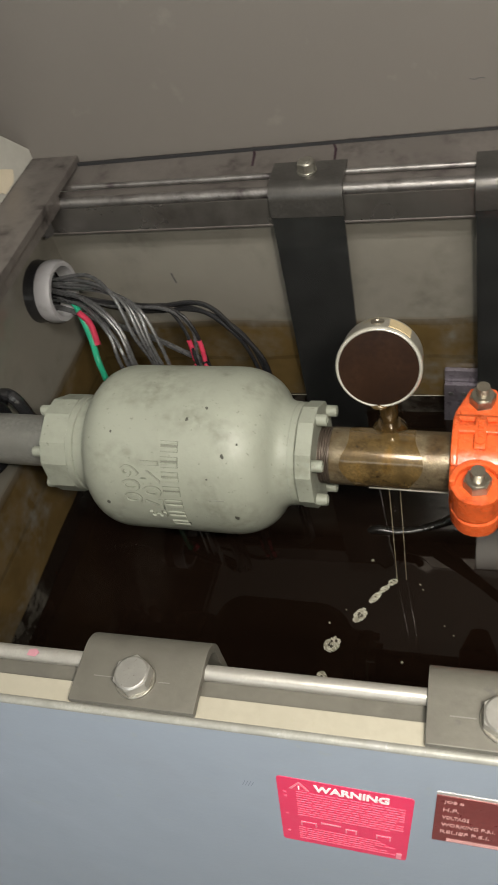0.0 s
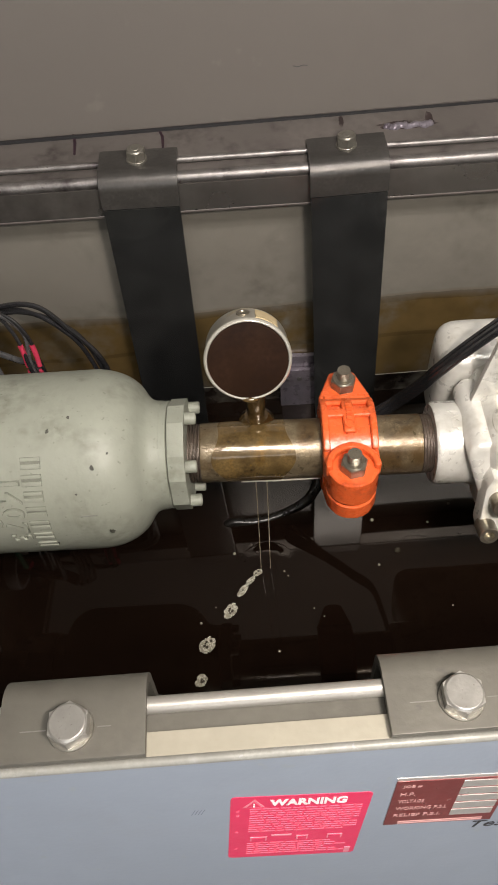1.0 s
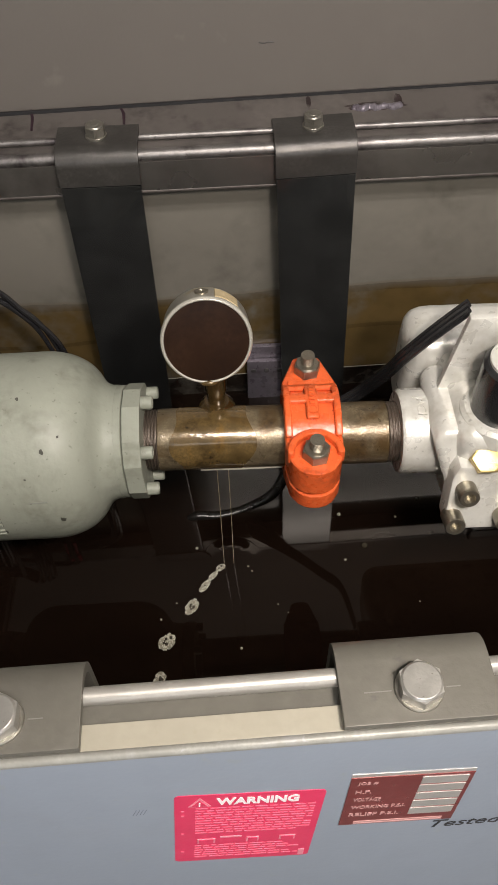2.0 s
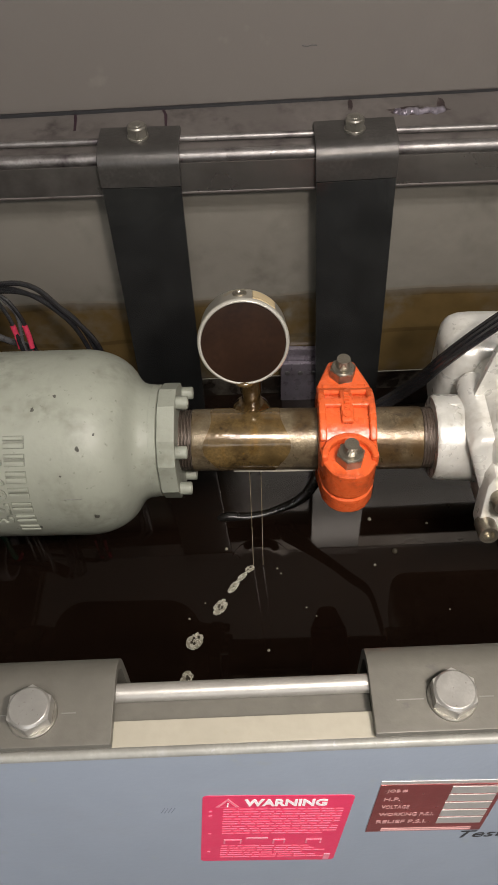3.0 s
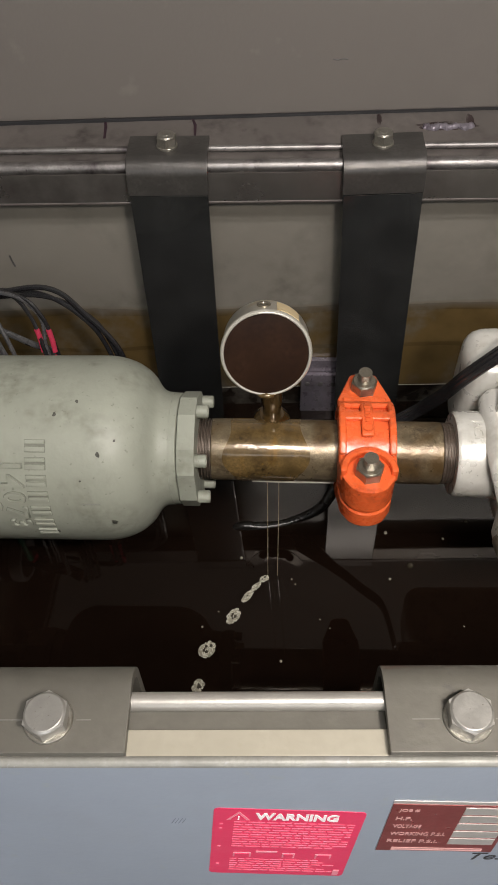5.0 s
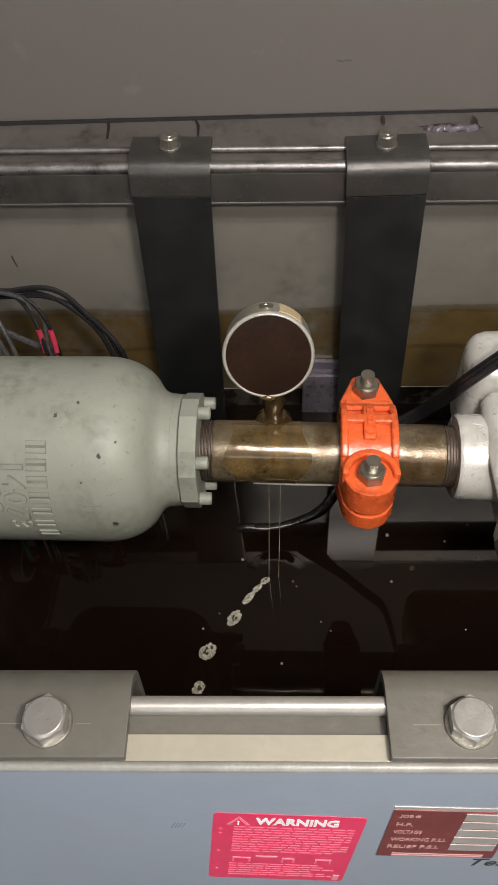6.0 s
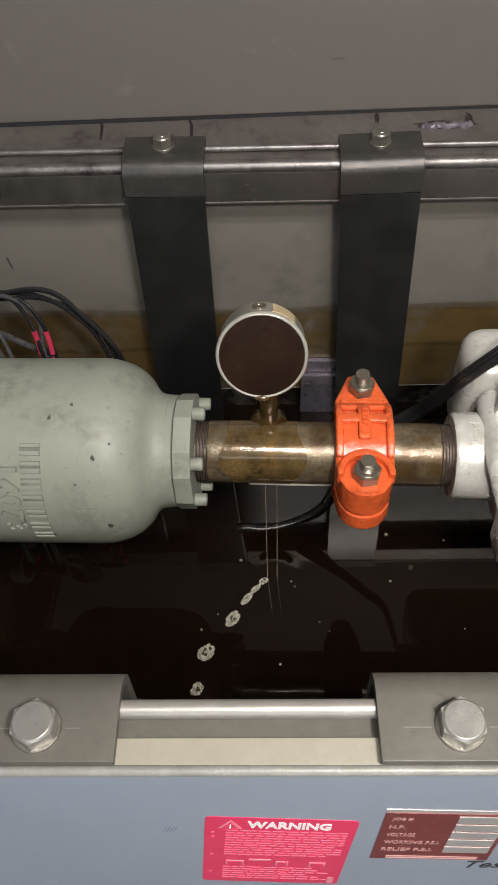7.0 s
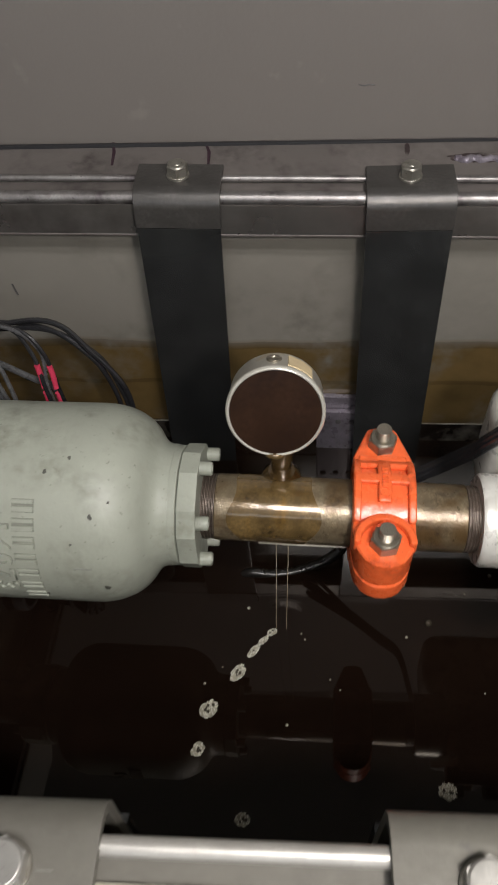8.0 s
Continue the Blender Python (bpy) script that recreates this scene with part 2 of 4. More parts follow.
def finish(bm, name, material, smooth=35):
    bmesh.ops.recalc_face_normals(bm, faces=bm.faces)
    me = bpy.data.meshes.new(name)
    bm.to_mesh(me)
    bm.free()
    me.materials.append(material)
    if smooth:
        for p in me.polygons:
            p.use_smooth = True
        me.set_sharp_from_angle(angle=radians(smooth))
    return me


def flatten(ob, smooth):
    """Keep broad faces flat beside their rounded edges."""
    if 0 < smooth < 100:
        ob.modifiers.new("weighted", "WEIGHTED_NORMAL").keep_sharp = True
    return ob


def part(name, bm, material, parent, label="", smooth=35):
    """One mesh, drawn in world coordinates, under a thing or a part."""
    base = ORIGIN[parent.name]
    bmesh.ops.translate(bm, verts=bm.verts, vec=-base)
    ob = flatten(new(name, finish(bm, name, material, smooth)), smooth)
    ob.parent = parent
    ORIGIN[ob.name] = base
    return tagged(ob, label)


def solid(name, bm, material, label, category, kind="", group="", at=None, smooth=35):
    """A top-level thing or piece of the setting that is one mesh."""
    base = Vector(at) if at else Vector((0, 0, 0))
    bmesh.ops.translate(bm, verts=bm.verts, vec=-base)
    ob = flatten(new(name, finish(bm, name, material, smooth)), smooth)
    ob.location = base
    ORIGIN[ob.name] = base
    return tagged(ob, label, category, group, kind)


def bevel(bm, size, seg=2, angle=40):
    es = [e for e in bm.edges if len(e.link_faces) == 2 and e.calc_face_angle(0) > radians(angle)]
    if es and size:
        bmesh.ops.bevel(bm, geom=es, offset=size, segments=seg, affect="EDGES", profile=0.6, clamp_overlap=True)
    return bm


def box(lo, hi, b=0.0015, seg=2, turn=None, bm=None):
    out = bmesh.new()
    bmesh.ops.create_cube(out, size=1)
    lo, hi = Vector(lo), Vector(hi)
    for v in out.verts:
        v.co = Vector((v.co[i] * (hi[i] - lo[i]) for i in range(3)))
    bevel(out, b, seg)
    if turn:
        bmesh.ops.transform(out, matrix=turn, verts=out.verts)
    bmesh.ops.translate(out, verts=out.verts, vec=(lo + hi) / 2)
    return merge(bm, out)


def merge(bm, extra):
    if bm is None:
        return extra
    me = bpy.data.meshes.new("join")
    extra.to_mesh(me)
    extra.free()
    bm.from_mesh(me)
    bpy.data.meshes.remove(me)
    return bm


def along(a, b):
    """A matrix that takes the z axis onto the way from a to b, at a."""
    a, b = Vector(a), Vector(b)
    return Matrix.Translation(a) @ (b - a).to_track_quat("Z", "Y").to_matrix().to_4x4()


def lathe(a, b, rows, seg=48, bm=None, phase=0.0, cap=True):
    """A turned solid: rows of (distance along the axis from a towards b, radius)."""
    out = bmesh.new()
    rings = []
    for d, r in rows:
        rings.append([out.verts.new((r * math.cos(2 * math.pi * k / seg + phase), r * math.sin(2 * math.pi * k / seg + phase), d)) for k in range(seg)])
    for p, q in zip(rings, rings[1:]):
        for k in range(seg):
            out.faces.new((p[k], p[(k + 1) % seg], q[(k + 1) % seg], q[k]))
    if cap:
        out.faces.new(rings[0])
        out.faces.new(rings[-1])
    bmesh.ops.transform(out, matrix=along(a, b), verts=out.verts)
    return merge(bm, out)


def prism(outline, axis, lo, hi, b=0.0, seg=2, bm=None, m=None):
    """An outline of (u, v) drawn out along x ('x': u, v are y, z), y (x, z) or z (x, y)."""
    out = bmesh.new()
    put = {"x": lambda u, v, w: (w, u, v), "y": lambda u, v, w: (u, w, v), "z": lambda u, v, w: (u, v, w)}[axis]
    p = [out.verts.new(put(u, v, lo)) for u, v in outline]
    q = [out.verts.new(put(u, v, hi)) for u, v in outline]
    out.faces.new(p)
    out.faces.new(list(reversed(q)))
    n = len(p)
    for i in range(n):
        out.faces.new((p[i], q[i], q[(i + 1) % n], p[(i + 1) % n]))
    bmesh.ops.recalc_face_normals(out, faces=out.faces)
    bevel(out, b, seg)
    if m:
        bmesh.ops.transform(out, matrix=m, verts=out.verts)
    return merge(bm, out)


def strip(path, thick):
    """The outline of a bent plate: a path of (u, v) and its thickness to the path's right."""
    inner = []
    for i, p in enumerate(path):
        a, c = Vector(path[max(0, i - 1)]), Vector(path[min(len(path) - 1, i + 1)])
        d = (c - a).normalized()
        inner.append((p[0] + d.y * thick, p[1] - d.x * thick))
    return list(path) + inner[::-1]


def arc(cx, cy, r, a0, a1, n=8):
    return [(cx + r * math.cos(radians(a0 + (a1 - a0) * i / n)), cy + r * math.sin(radians(a0 + (a1 - a0) * i / n))) for i in range(n + 1)]


def tube(points, r, seg=10, steps=8, bm=None, taper=1.0):
    """A round cable through the points."""
    P = [Vector(p) for p in points]
    line = []
    for i in range(len(P) - 1):
        a, b, c, d = P[max(0, i - 1)], P[i], P[i + 1], P[min(len(P) - 1, i + 2)]
        for k in range(steps):
            t = k / steps
            line.append(0.5 * ((2 * b) + (c - a) * t + (2 * a - 5 * b + 4 * c - d) * t * t + (3 * b - a - 3 * c + d) * t ** 3))
    line.append(P[-1])
    out = bmesh.new()
    rings, side = [], None
    for i, p in enumerate(line):
        d = (line[min(i + 1, len(line) - 1)] - line[max(i - 1, 0)]).normalized()
        side = (side - d * side.dot(d)) if side else d.orthogonal()
        side.normalize()
        up = d.cross(side)
        rr = r * (1 + (taper - 1) * i / len(line))
        rings.append([out.verts.new(p + rr * (side * math.cos(2 * math.pi * k / seg) + up * math.sin(2 * math.pi * k / seg))) for k in range(seg)])
    for p, q in zip(rings, rings[1:]):
        for k in range(seg):
            out.faces.new((p[k], p[(k + 1) % seg], q[(k + 1) % seg], q[k]))
    out.faces.new(rings[0])
    out.faces.new(rings[-1])
    return merge(bm, out)


def hexhead(a, b, across, height, bm=None, phase=0.0):
    """A hexagon with its corners turned off to a round top."""
    r = across / math.sqrt(3)
    bm = lathe(a, b, [(0, r), (height * 0.84, r)], 6, bm, phase)
    m = along(a, b)
    lo, hi = m @ Vector((0, 0, height * 0.7)), m @ Vector((0, 0, height))
    return lathe(lo, lo + (hi - lo).normalized(), [(0, across * 0.5), (height * 0.15, across * 0.518), (height * 0.27, across * 0.475), (height * 0.3, across * 0.45)], 36, bm)


def letters(text, size, depth, bold=0.0):
    """A word of the built-in font as a bmesh in the xy plane, middle at the origin."""
    cu = bpy.data.curves.new("word", "FONT")
    cu.body, cu.size, cu.extrude, cu.align_x, cu.align_y, cu.resolution_u = text, size, depth, "CENTER", "CENTER", 3
    cu.offset = bold
    ob = bpy.data.objects.new("word", cu)
    scene.collection.objects.link(ob)
    me = bpy.data.meshes.new_from_object(ob.evaluated_get(bpy.context.evaluated_depsgraph_get()))
    bm = bmesh.new()
    bm.from_mesh(me)
    bpy.data.objects.remove(ob)
    bpy.data.curves.remove(cu)
    bpy.data.meshes.remove(me)
    return bm


# ---- room ----
solid("floor", box((-2.6, -2.2, -0.1), (2.8, 1.4, 0), 0), M_FLOOR, "bare grey concrete machine room floor", "floor", "structure")
solid("ceiling", box((-2.6, -2.2, 2.5), (2.8, 1.4, 2.6), 0), M_ROOM, "pale painted machine room ceiling", "ceiling", "structure")
for lo, hi in (((-2.6, -2.3, 0), (-0.85, -2.2, 2.5)), ((0.85, -2.3, 0), (2.8, -2.2, 2.5)), ((-0.85, -2.3, 2.35), (0.85, -2.2, 2.5))):
    solid("wall_south", box(lo, hi, 0), M_ROOM, "pale painted machine room wall beside the doorway", "wall", "structure")
solid("wall_outside", box((-0.95, -2.5, 0), (0.95, -2.45, 2.5), 0), M_ROOM, "pale passage wall outside the doorway", "wall", "structure")
solid("wall_north", box((-2.6, 1.4, 0), (2.8, 1.5, 2.5), 0), M_ROOM, "pale painted machine room wall", "wall", "structure")
solid("wall_west", box((-2.7, -2.3, 0), (-2.6, 1.5, 2.5), 0), M_ROOM, "pale painted machine room wall", "wall", "structure")
solid("wall_east", box((2.8, -2.3, 0), (2.9, 1.5, 2.5), 0), M_ROOM, "pale painted machine room wall", "wall", "structure")
for x, y, z, sx, sy, power, color in LAMPS:
    fix = thing("ceiling_light", (x, y, 2.5), "long fluorescent ceiling light with white housing", "ceiling light", "ceiling lights")
    part("housing", box((x - sx / 2 - 0.03, y - sy / 2 - 0.02, 2.455), (x + sx / 2 + 0.03, y + sy / 2 + 0.02, 2.5), 0.004), M_WHITE, fix)
    part("diffuser", box((x - sx / 2, y - sy / 2, 2.435), (x + sx / 2, y + sy / 2, 2.455), 0.004), M_TUBE, fix)

# ---- tank ----
TX0, TX1, OIL = -0.425, 0.85, 0.372
FZ, BZ = 0.755, 0.739
SKEW, LEAN = math.tan(radians(2.2)), 0.126


def front(bm, lean=False):
    """Turn a piece of the front with the rim, which is a little askew; the face below it leans outwards."""
    for v in bm.verts:
        v.co.y += SKEW * v.co.x + (LEAN * (v.co.z - FZ) if lean else 0)
    return bm


BSKEW, BRISE = 0.018, 0.008


OILTILT = 0.026


def afloat(bm):
    """Tip what lies on the oil with its surface: the tank stands a little off level."""
    for v in bm.verts:
        v.co.z += OILTILT * v.co.x
    return bm


def back(bm):
    """Turn a piece of the back with its rim, which is a little askew the other way and rises to the right."""
    for v in bm.verts:
        v.co.y += BSKEW * v.co.x
        v.co.z += BRISE * v.co.x
    return bm


FY = -0.051
solid("tank_wall_front", front(prism([(FY, 0.05), (FY, FZ - 0.002), (FY + 0.004, FZ - 0.002), (FY + 0.004, 0.05)], "x", -0.95, 1.0), True), M_FRONT, "blue-grey enamelled front wall of the oil tank", "tank wall", "structure")
solid("front_edge_trim", front(prism(arc(FY + 0.002, FZ - 0.002, 0.0026, -20, 200, 8), "x", -0.95, 1.0)), M_EDGE, "worn pale rolled top edge of the tank front", "trim", "structure")
solid("front_flange", front(prism([(FY + 0.004, FZ - 0.008), (FY + 0.004, FZ - 0.0005), (-0.0345, FZ - 0.0005), (-0.0345, FZ - 0.008)], "x", -0.95, 1.0, 0.0006)), M_CREAM, "cream painted flange along the tank front", "flange", "structure")
solid("front_flange_channel", front(prism([(-0.0345, FZ - 0.05), (-0.0345, FZ - 0.005), (-0.017, FZ - 0.005), (-0.017, FZ - 0.05)], "x", -0.95, 1.0, 0.0006)), M_BRKT, "grey recessed channel along the tank front rim", "flange", "structure")
solid("front_bead", front(lathe((-0.95, -0.0205, FZ - 0.0015), (1.0, -0.0205, FZ - 0.0015), [(0, 0.0046), (1.95, 0.0046)], 24)), M_FBEAD, "bright round steel bead along the tank front rim", "trim", "structure")
solid("tank_wall_inner_front", front(box((-0.95, -0.0335, 0.05), (1.0, -0.030, FZ - 0.051), 0)), M_WALL, "grey painted inside of the tank front", "tank wall", "structure")
solid("tank_wall_back", back(box((TX0 - 0.004, 0.52, 0.05), (TX1, 0.524, BZ - 0.016), 0)), M_WALL, "grey tank back wall with amber oil stain", "tank wall", "structure")
solid("tank_wall_left", box((TX0 - 0.004, -0.045, 0.05), (TX0, 0.55, 0.735), 0), M_WALL, "grey tank side wall with amber oil stain", "tank wall", "structure")
solid("tank_wall_right", box((TX1, -0.0365, 0.05), (TX1 + 0.004, 0.554, 0.735), 0), M_WALL, "grey tank side wall", "tank wall", "structure")
solid("tank_floor", box((TX0, -0.0365, 0.04), (TX1, 0.55, 0.05), 0), M_WALL, "grey steel tank bottom under the oil", "tank floor", "structure")
solid("oil_surface", afloat(box((TX0 + 0.001, -0.0355, 0.09), (TX1 - 0.001, 0.537, OIL), 0)), M_OIL, "dark brown still hydraulic oil filling the tank", "oil", "structure")
# pale tube painting the bright line on the wall, above the oil level
solid("wet_line_glint", afloat(tube([(TX0 + 0.002, 0.5195 + BSKEW * TX0, 0.404), (0.2, 0.5195 + BSKEW * 0.2, 0.404), (TX1 - 0.002, 0.5195 + BSKEW * TX1, 0.404)], 0.0006, 8)), M_OILGLINT, "wet line of oil along the wall, its glint painted pale", "oil edge", "structure")
# back rim: flat flange, thin bead, groove, round bead, skirt and lower lip
CZ = BZ - 0.006
solid("back_flange", back(prism([(0.519, CZ), (0.586, BZ + 0.0026), (0.586, BZ - 0.004), (0.519, CZ - 0.005)], "x", -0.40, TX1, 0.0005)), M_RIM, "stained steel flange along the tank back", "flange", "structure")
solid("back_bead_thin", back(lathe((-0.372, 0.5195, CZ - 0.0015), (TX1, 0.5195, CZ - 0.0015), [(0, 0.003), (TX1 + 0.372, 0.003)], 16)), M_BEAD, "thin bright bead along the tank back rim", "trim", "structure")
solid("back_rim_groove", back(box((-0.425, 0.500, CZ - 0.012), (TX1, 0.5185, CZ - 0.005), 0.0005)), M_RIM, "steel groove along the tank back rim", "flange", "structure")
solid("back_bead_round", back(lathe((-0.424, 0.4985, CZ - 0.0072), (TX1, 0.4985, CZ - 0.0072), [(0, 0.0058), (TX1 + 0.424, 0.0058)], 24)), M_BEAD, "round bright steel bead along the tank back rim", "trim", "structure")
solid("back_rim_skirt", back(box((-0.424, 0.4935, BZ - 0.048), (TX1, 0.4975, CZ - 0.0115), 0.0005)), M_SKIRT, "dull steel skirt under the tank back rim", "flange", "structure")
solid("back_rim_lip", back(prism(arc(0.4955, BZ - 0.049, 0.0024, 0, 330, 12), "x", -0.424, TX1)), M_RIM, "thin lower lip of the tank back rim", "trim", "structure")
solid("back_seam_filler", back(box((-0.40, 0.5682, BZ - 0.002), (TX1 - 0.01, 0.5716, BZ + 0.0018), 0.0004, turn=Euler((0, 0, radians(1.5))).to_matrix().to_4x4())), M_INK, "dark narrow seam between back flange and panel", "flange", "structure")
# closes the rim from below; its dark colour stands in for shade
solid("back_rim_shade_sheet", back(box((-0.40, 0.4985, BZ - 0.05), (TX1, 0.5495, BZ - 0.044), 0)), M_DARK, "sheet under the tank back rim, coloured dark as shade", "flange", "structure")
solid("side_rim", prism([(-0.436, 0.735), (-0.436, 0.744), (-0.376, 0.744), (-0.376, 0.735)], "y", 0.05, 0.562, 0.001), M_RIM, "dull grey steel side rim of the tank", "flange", "structure")
solid("side_rim_skirt", box((-0.382, 0.05, 0.722), (-0.378, 0.49, 0.7345), 0.0005), M_RIM, "dull steel skirt under the side rim", "flange", "structure")
solid("back_panel", box((-0.9, 0.5725, 0.70), (TX1 + 0.2, 0.577, 1.3), 0.001, turn=Euler((0, 0, radians(2.5))).to_matrix().to_4x4()), M_PANEL, "plain grey painted sheet panel behind the tank", "panel", "structure")
pin = thing("corner_bolt", (-0.396, 0.468, 0.69), "dark round bolt hanging under the side rim corner", "bolt")
part("shank", lathe((-0.396, 0.468, 0.7348), (-0.396, 0.468, 0.5), [(0, 0.0085), (0.032, 0.0085), (0.036, 0.006)], 20), M_DARK, pin)
part("washer", lathe((-0.396, 0.468, 0.7348), (-0.396, 0.468, 0.5), [(0, 0.013), (0.003, 0.013), (0.0035, 0.012)], 24), M_RIM, pin)
gusset = thing("gusset_plate", (-0.436, 0.5, 0.744), "pale grey side gusset plate with torn cream paper", "gusset plate")
part("plate", prism([(0.562, 0.7445), (0.1, 0.7445), (0.1, 1.0), (0.31, 1.0)], "x", -0.436, -0.432, 0.0005), mat("pale gusset paint", (0.5, 0.49, 0.45), 0.5, var=0.08, scale=20), gusset)
part("paper", prism([(0.486, 0.771), (0.506, 0.7585), (0.502, 0.752), (0.4965, 0.7475), (0.476, 0.7468), (0.471, 0.752), (0.462, 0.755), (0.455, 0.775)], "x", -0.4318, -0.4308), M_PAPER, gusset, "torn cream paper scrap")


# ---- straps and brackets ----
def nut(root, x, y, z, across, name="bolt", head=False, material=None):
    material = material or M_NUT
    b = part(name, hexhead((x, y, z + 0.002), (x, y, z + 1), across, 0.0085 if head else 0.010, phase=0.5), material, root)
    part("washer", lathe((x, y, z), (x, y, z + 1), [(0, across * 0.605), (0.0016, across * 0.605), (0.002, across * 0.58)], 32), M_NUT, b)
    if not head:
        part("stud", lathe((x, y, z + 0.010), (x, y, z + 1), [(0, across * 0.27), (0.002, across * 0.27), (0.0025, across * 0.24)], 20), material, b)
    return b


def rear_strap(x):
    s = thing("hanger_strap", (x, 0.483, 0.2), "black painted steel hanger strap bolted over the back rim", "strap", "hanger straps")
    w, top = 0.0378, CZ + 0.0062
    path = [(0.530, top), (0.51, top)] + [(a, c) for a, c in arc(0.4985, top - 0.0155, 0.0155, 90, 180, 10)] + [(0.483, 0.7045)]
    part("top_bracket", prism(strip(path, -0.005), "x", x - w, x + w, 0.0008), M_STRAPTOP, s, "worn satin black bent bracket")
    part("hanger_plate", box((x - w + 0.0005, 0.484, 0.2), (x + w - 0.0005, 0.4895, 0.7035), 0.0008), M_STRAP, s)
    nut(s, x - 0.0005, 0.5115, top, 0.0165)
    return s


def front_bracket(x):
    s = thing("front_bracket", (x, -0.035, FZ), "grey steel hold-down bracket bolted to the front rim", "bracket", "front brackets")
    w, top = 0.0375, FZ + 0.0062
    path = [(-0.0475, top), (-0.03, top)] + arc(-0.017, top - 0.017, 0.017, 90, 0, 10) + [(0.0, 0.66)]
    part("plate", prism(strip(path, 0.0052), "x", x - w, x + w, 0.0007), M_BRKT, s)
    part("hanger_plate", box((x - w, 0.0005, 0.2), (x + w, 0.006, 0.70), 0.0008), M_STRAP, s)
    nut(s, x, -0.0322, top, 0.0192, head=True, material=M_ZINC)
    part("scribe_line", box((x - 0.026, -0.0324, top - 0.0001), (x - 0.013, -0.0319, top + 0.0002), 0), M_CHANNEL, s, "scratched centre line")
    part("scribe_line", box((x + 0.013, -0.0324, top - 0.0001), (x + 0.02, -0.0319, top + 0.0002), 0), M_CHANNEL, s, "scratched centre line")
    return s


strap = rear_strap(-0.1025)
copy_thing(strap, pose(0.0985 + 0.018, 0.483 + BSKEW * 0.0985, 0.2 + BRISE * 0.0985, 0, -2.0, 1.0))
brk = front_bracket(-0.0975)
for x in (0.0995, -0.4, 0.4):
    copy_thing(brk, pose(x, -0.035 + SKEW * x, FZ, 0, 0, 2.2))
brk.matrix_basis = pose(-0.0975, -0.035 - SKEW * 0.0975, FZ, 0, 0, 2.2)
copy_thing(strap, pose(0.4, 0.483 + BSKEW * 0.4, 0.2 + BRISE * 0.4, 0, 0, 1.0))
strap.matrix_basis = pose(-0.1025, 0.483 - BSKEW * 0.1025, 0.2 - BRISE * 0.1025, 0, 0, 1.0)

# ---- discharge line ----
AY, AZ = 0.258, 0.602


def ax(x):
    return (x, AY, AZ)


muff = thing("muffler", ax(-0.19), "grey-green painted cast muffler with raised lettering", "muffler")
R = 0.0797
rows = [(0.0, 0.046), (0.012, 0.047), (0.016, 0.050)] + [(0.016 + 0.036 * (1 - math.cos(radians(a))), 0.050 + (R - 0.050) * math.sin(radians(a))) for a in range(10, 91, 8)]
rows += [(0.09, R), (0.12, R)] + [(0.158 + 0.046 * math.sin(radians(a)), 0.0475 + (R - 0.0475) * math.cos(radians(a))) for a in range(0, 73, 8)] + [(0.2045, 0.0535), (0.2075, 0.0505), (0.212, 0.0487), (0.217, 0.0485)]
part("body", lathe(ax(-0.295), ax(1), [(max(d - 0.004, 0), r) if d > 0.1 else (d, r) for d, r in rows], 72), M_MUFF, muff)
part("collar", lathe(ax(-0.0835), ax(1), [(0, 0.0465), (0.001, 0.048), (0.007, 0.048), (0.008, 0.0465)], 60), M_MUFF, muff)
part("collar", lathe(ax(-0.303), ax(1), [(0, 0.0465), (0.001, 0.048), (0.007, 0.048), (0.008, 0.0465)], 60), M_MUFF, muff)


def bolt_flange(x0, x1, side):
    o = []
    for k in range(6):
        e = radians(37 + 60 * k)
        for d in (-0.22, 0.22):
            o.append((AY - 0.0495 * math.cos(e + d), AZ + 0.0495 * math.sin(e + d)))
    f = part("flange", prism(o, "x", x0, x1, 0.0012), M_MUFF, muff, smooth=20)
    for k in range(6):
        e = radians(37 + 60 * k)
        q = Vector((x1, AY - 0.0425 * math.cos(e), AZ + 0.0425 * math.sin(e)))
        part("cap_screw", lathe(q, q + Vector((side, 0, 0)), [(0, 0.0055), (0.0085, 0.0055), (0.0095, 0.0048), (0.0095, 0.003), (0.006, 0.003)], 20), M_MUFF, f)


bolt_flange(-0.0752, -0.0605, 1)
bolt_flange(-0.302, -0.330, -1)


def wrap(bm, x0, a0):
    """Lay flat letters on the muffler: u runs down the round front, v towards +x."""
    for v in bm.verts:
        a = radians(a0) + v.co.x / R
        r = R - 0.0008 + v.co.z
        v.co = Vector((x0 + v.co.y, AY - r * math.sin(a), AZ + r * math.cos(a)))
    return bm


for k in range(7):
    bar = box((-0.0046, -0.0078, -0.0006), (-0.0016, 0.0078, 0.0024), 0.0008)
    bar = box((0.0006, -0.0078, -0.0006), (0.0044, 0.0078, 0.0024), 0.0008, bm=bar)
    bmesh.ops.translate(bar, verts=bar.verts, vec=((k - 3) * 0.0138, 0, 0))
    part("raised_mark", wrap(bar, -0.180, 68), M_MUFF, muff, "raised cast maker's mark")
    # darker outline: caught dirt, and the relief's shading put into colour
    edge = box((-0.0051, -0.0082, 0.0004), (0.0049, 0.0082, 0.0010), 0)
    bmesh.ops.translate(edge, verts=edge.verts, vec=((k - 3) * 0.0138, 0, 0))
    part("dirt_shade_edge", wrap(edge, -0.180, 68), M_CREASE, muff, "dirt and painted edge shade round the raised mark")
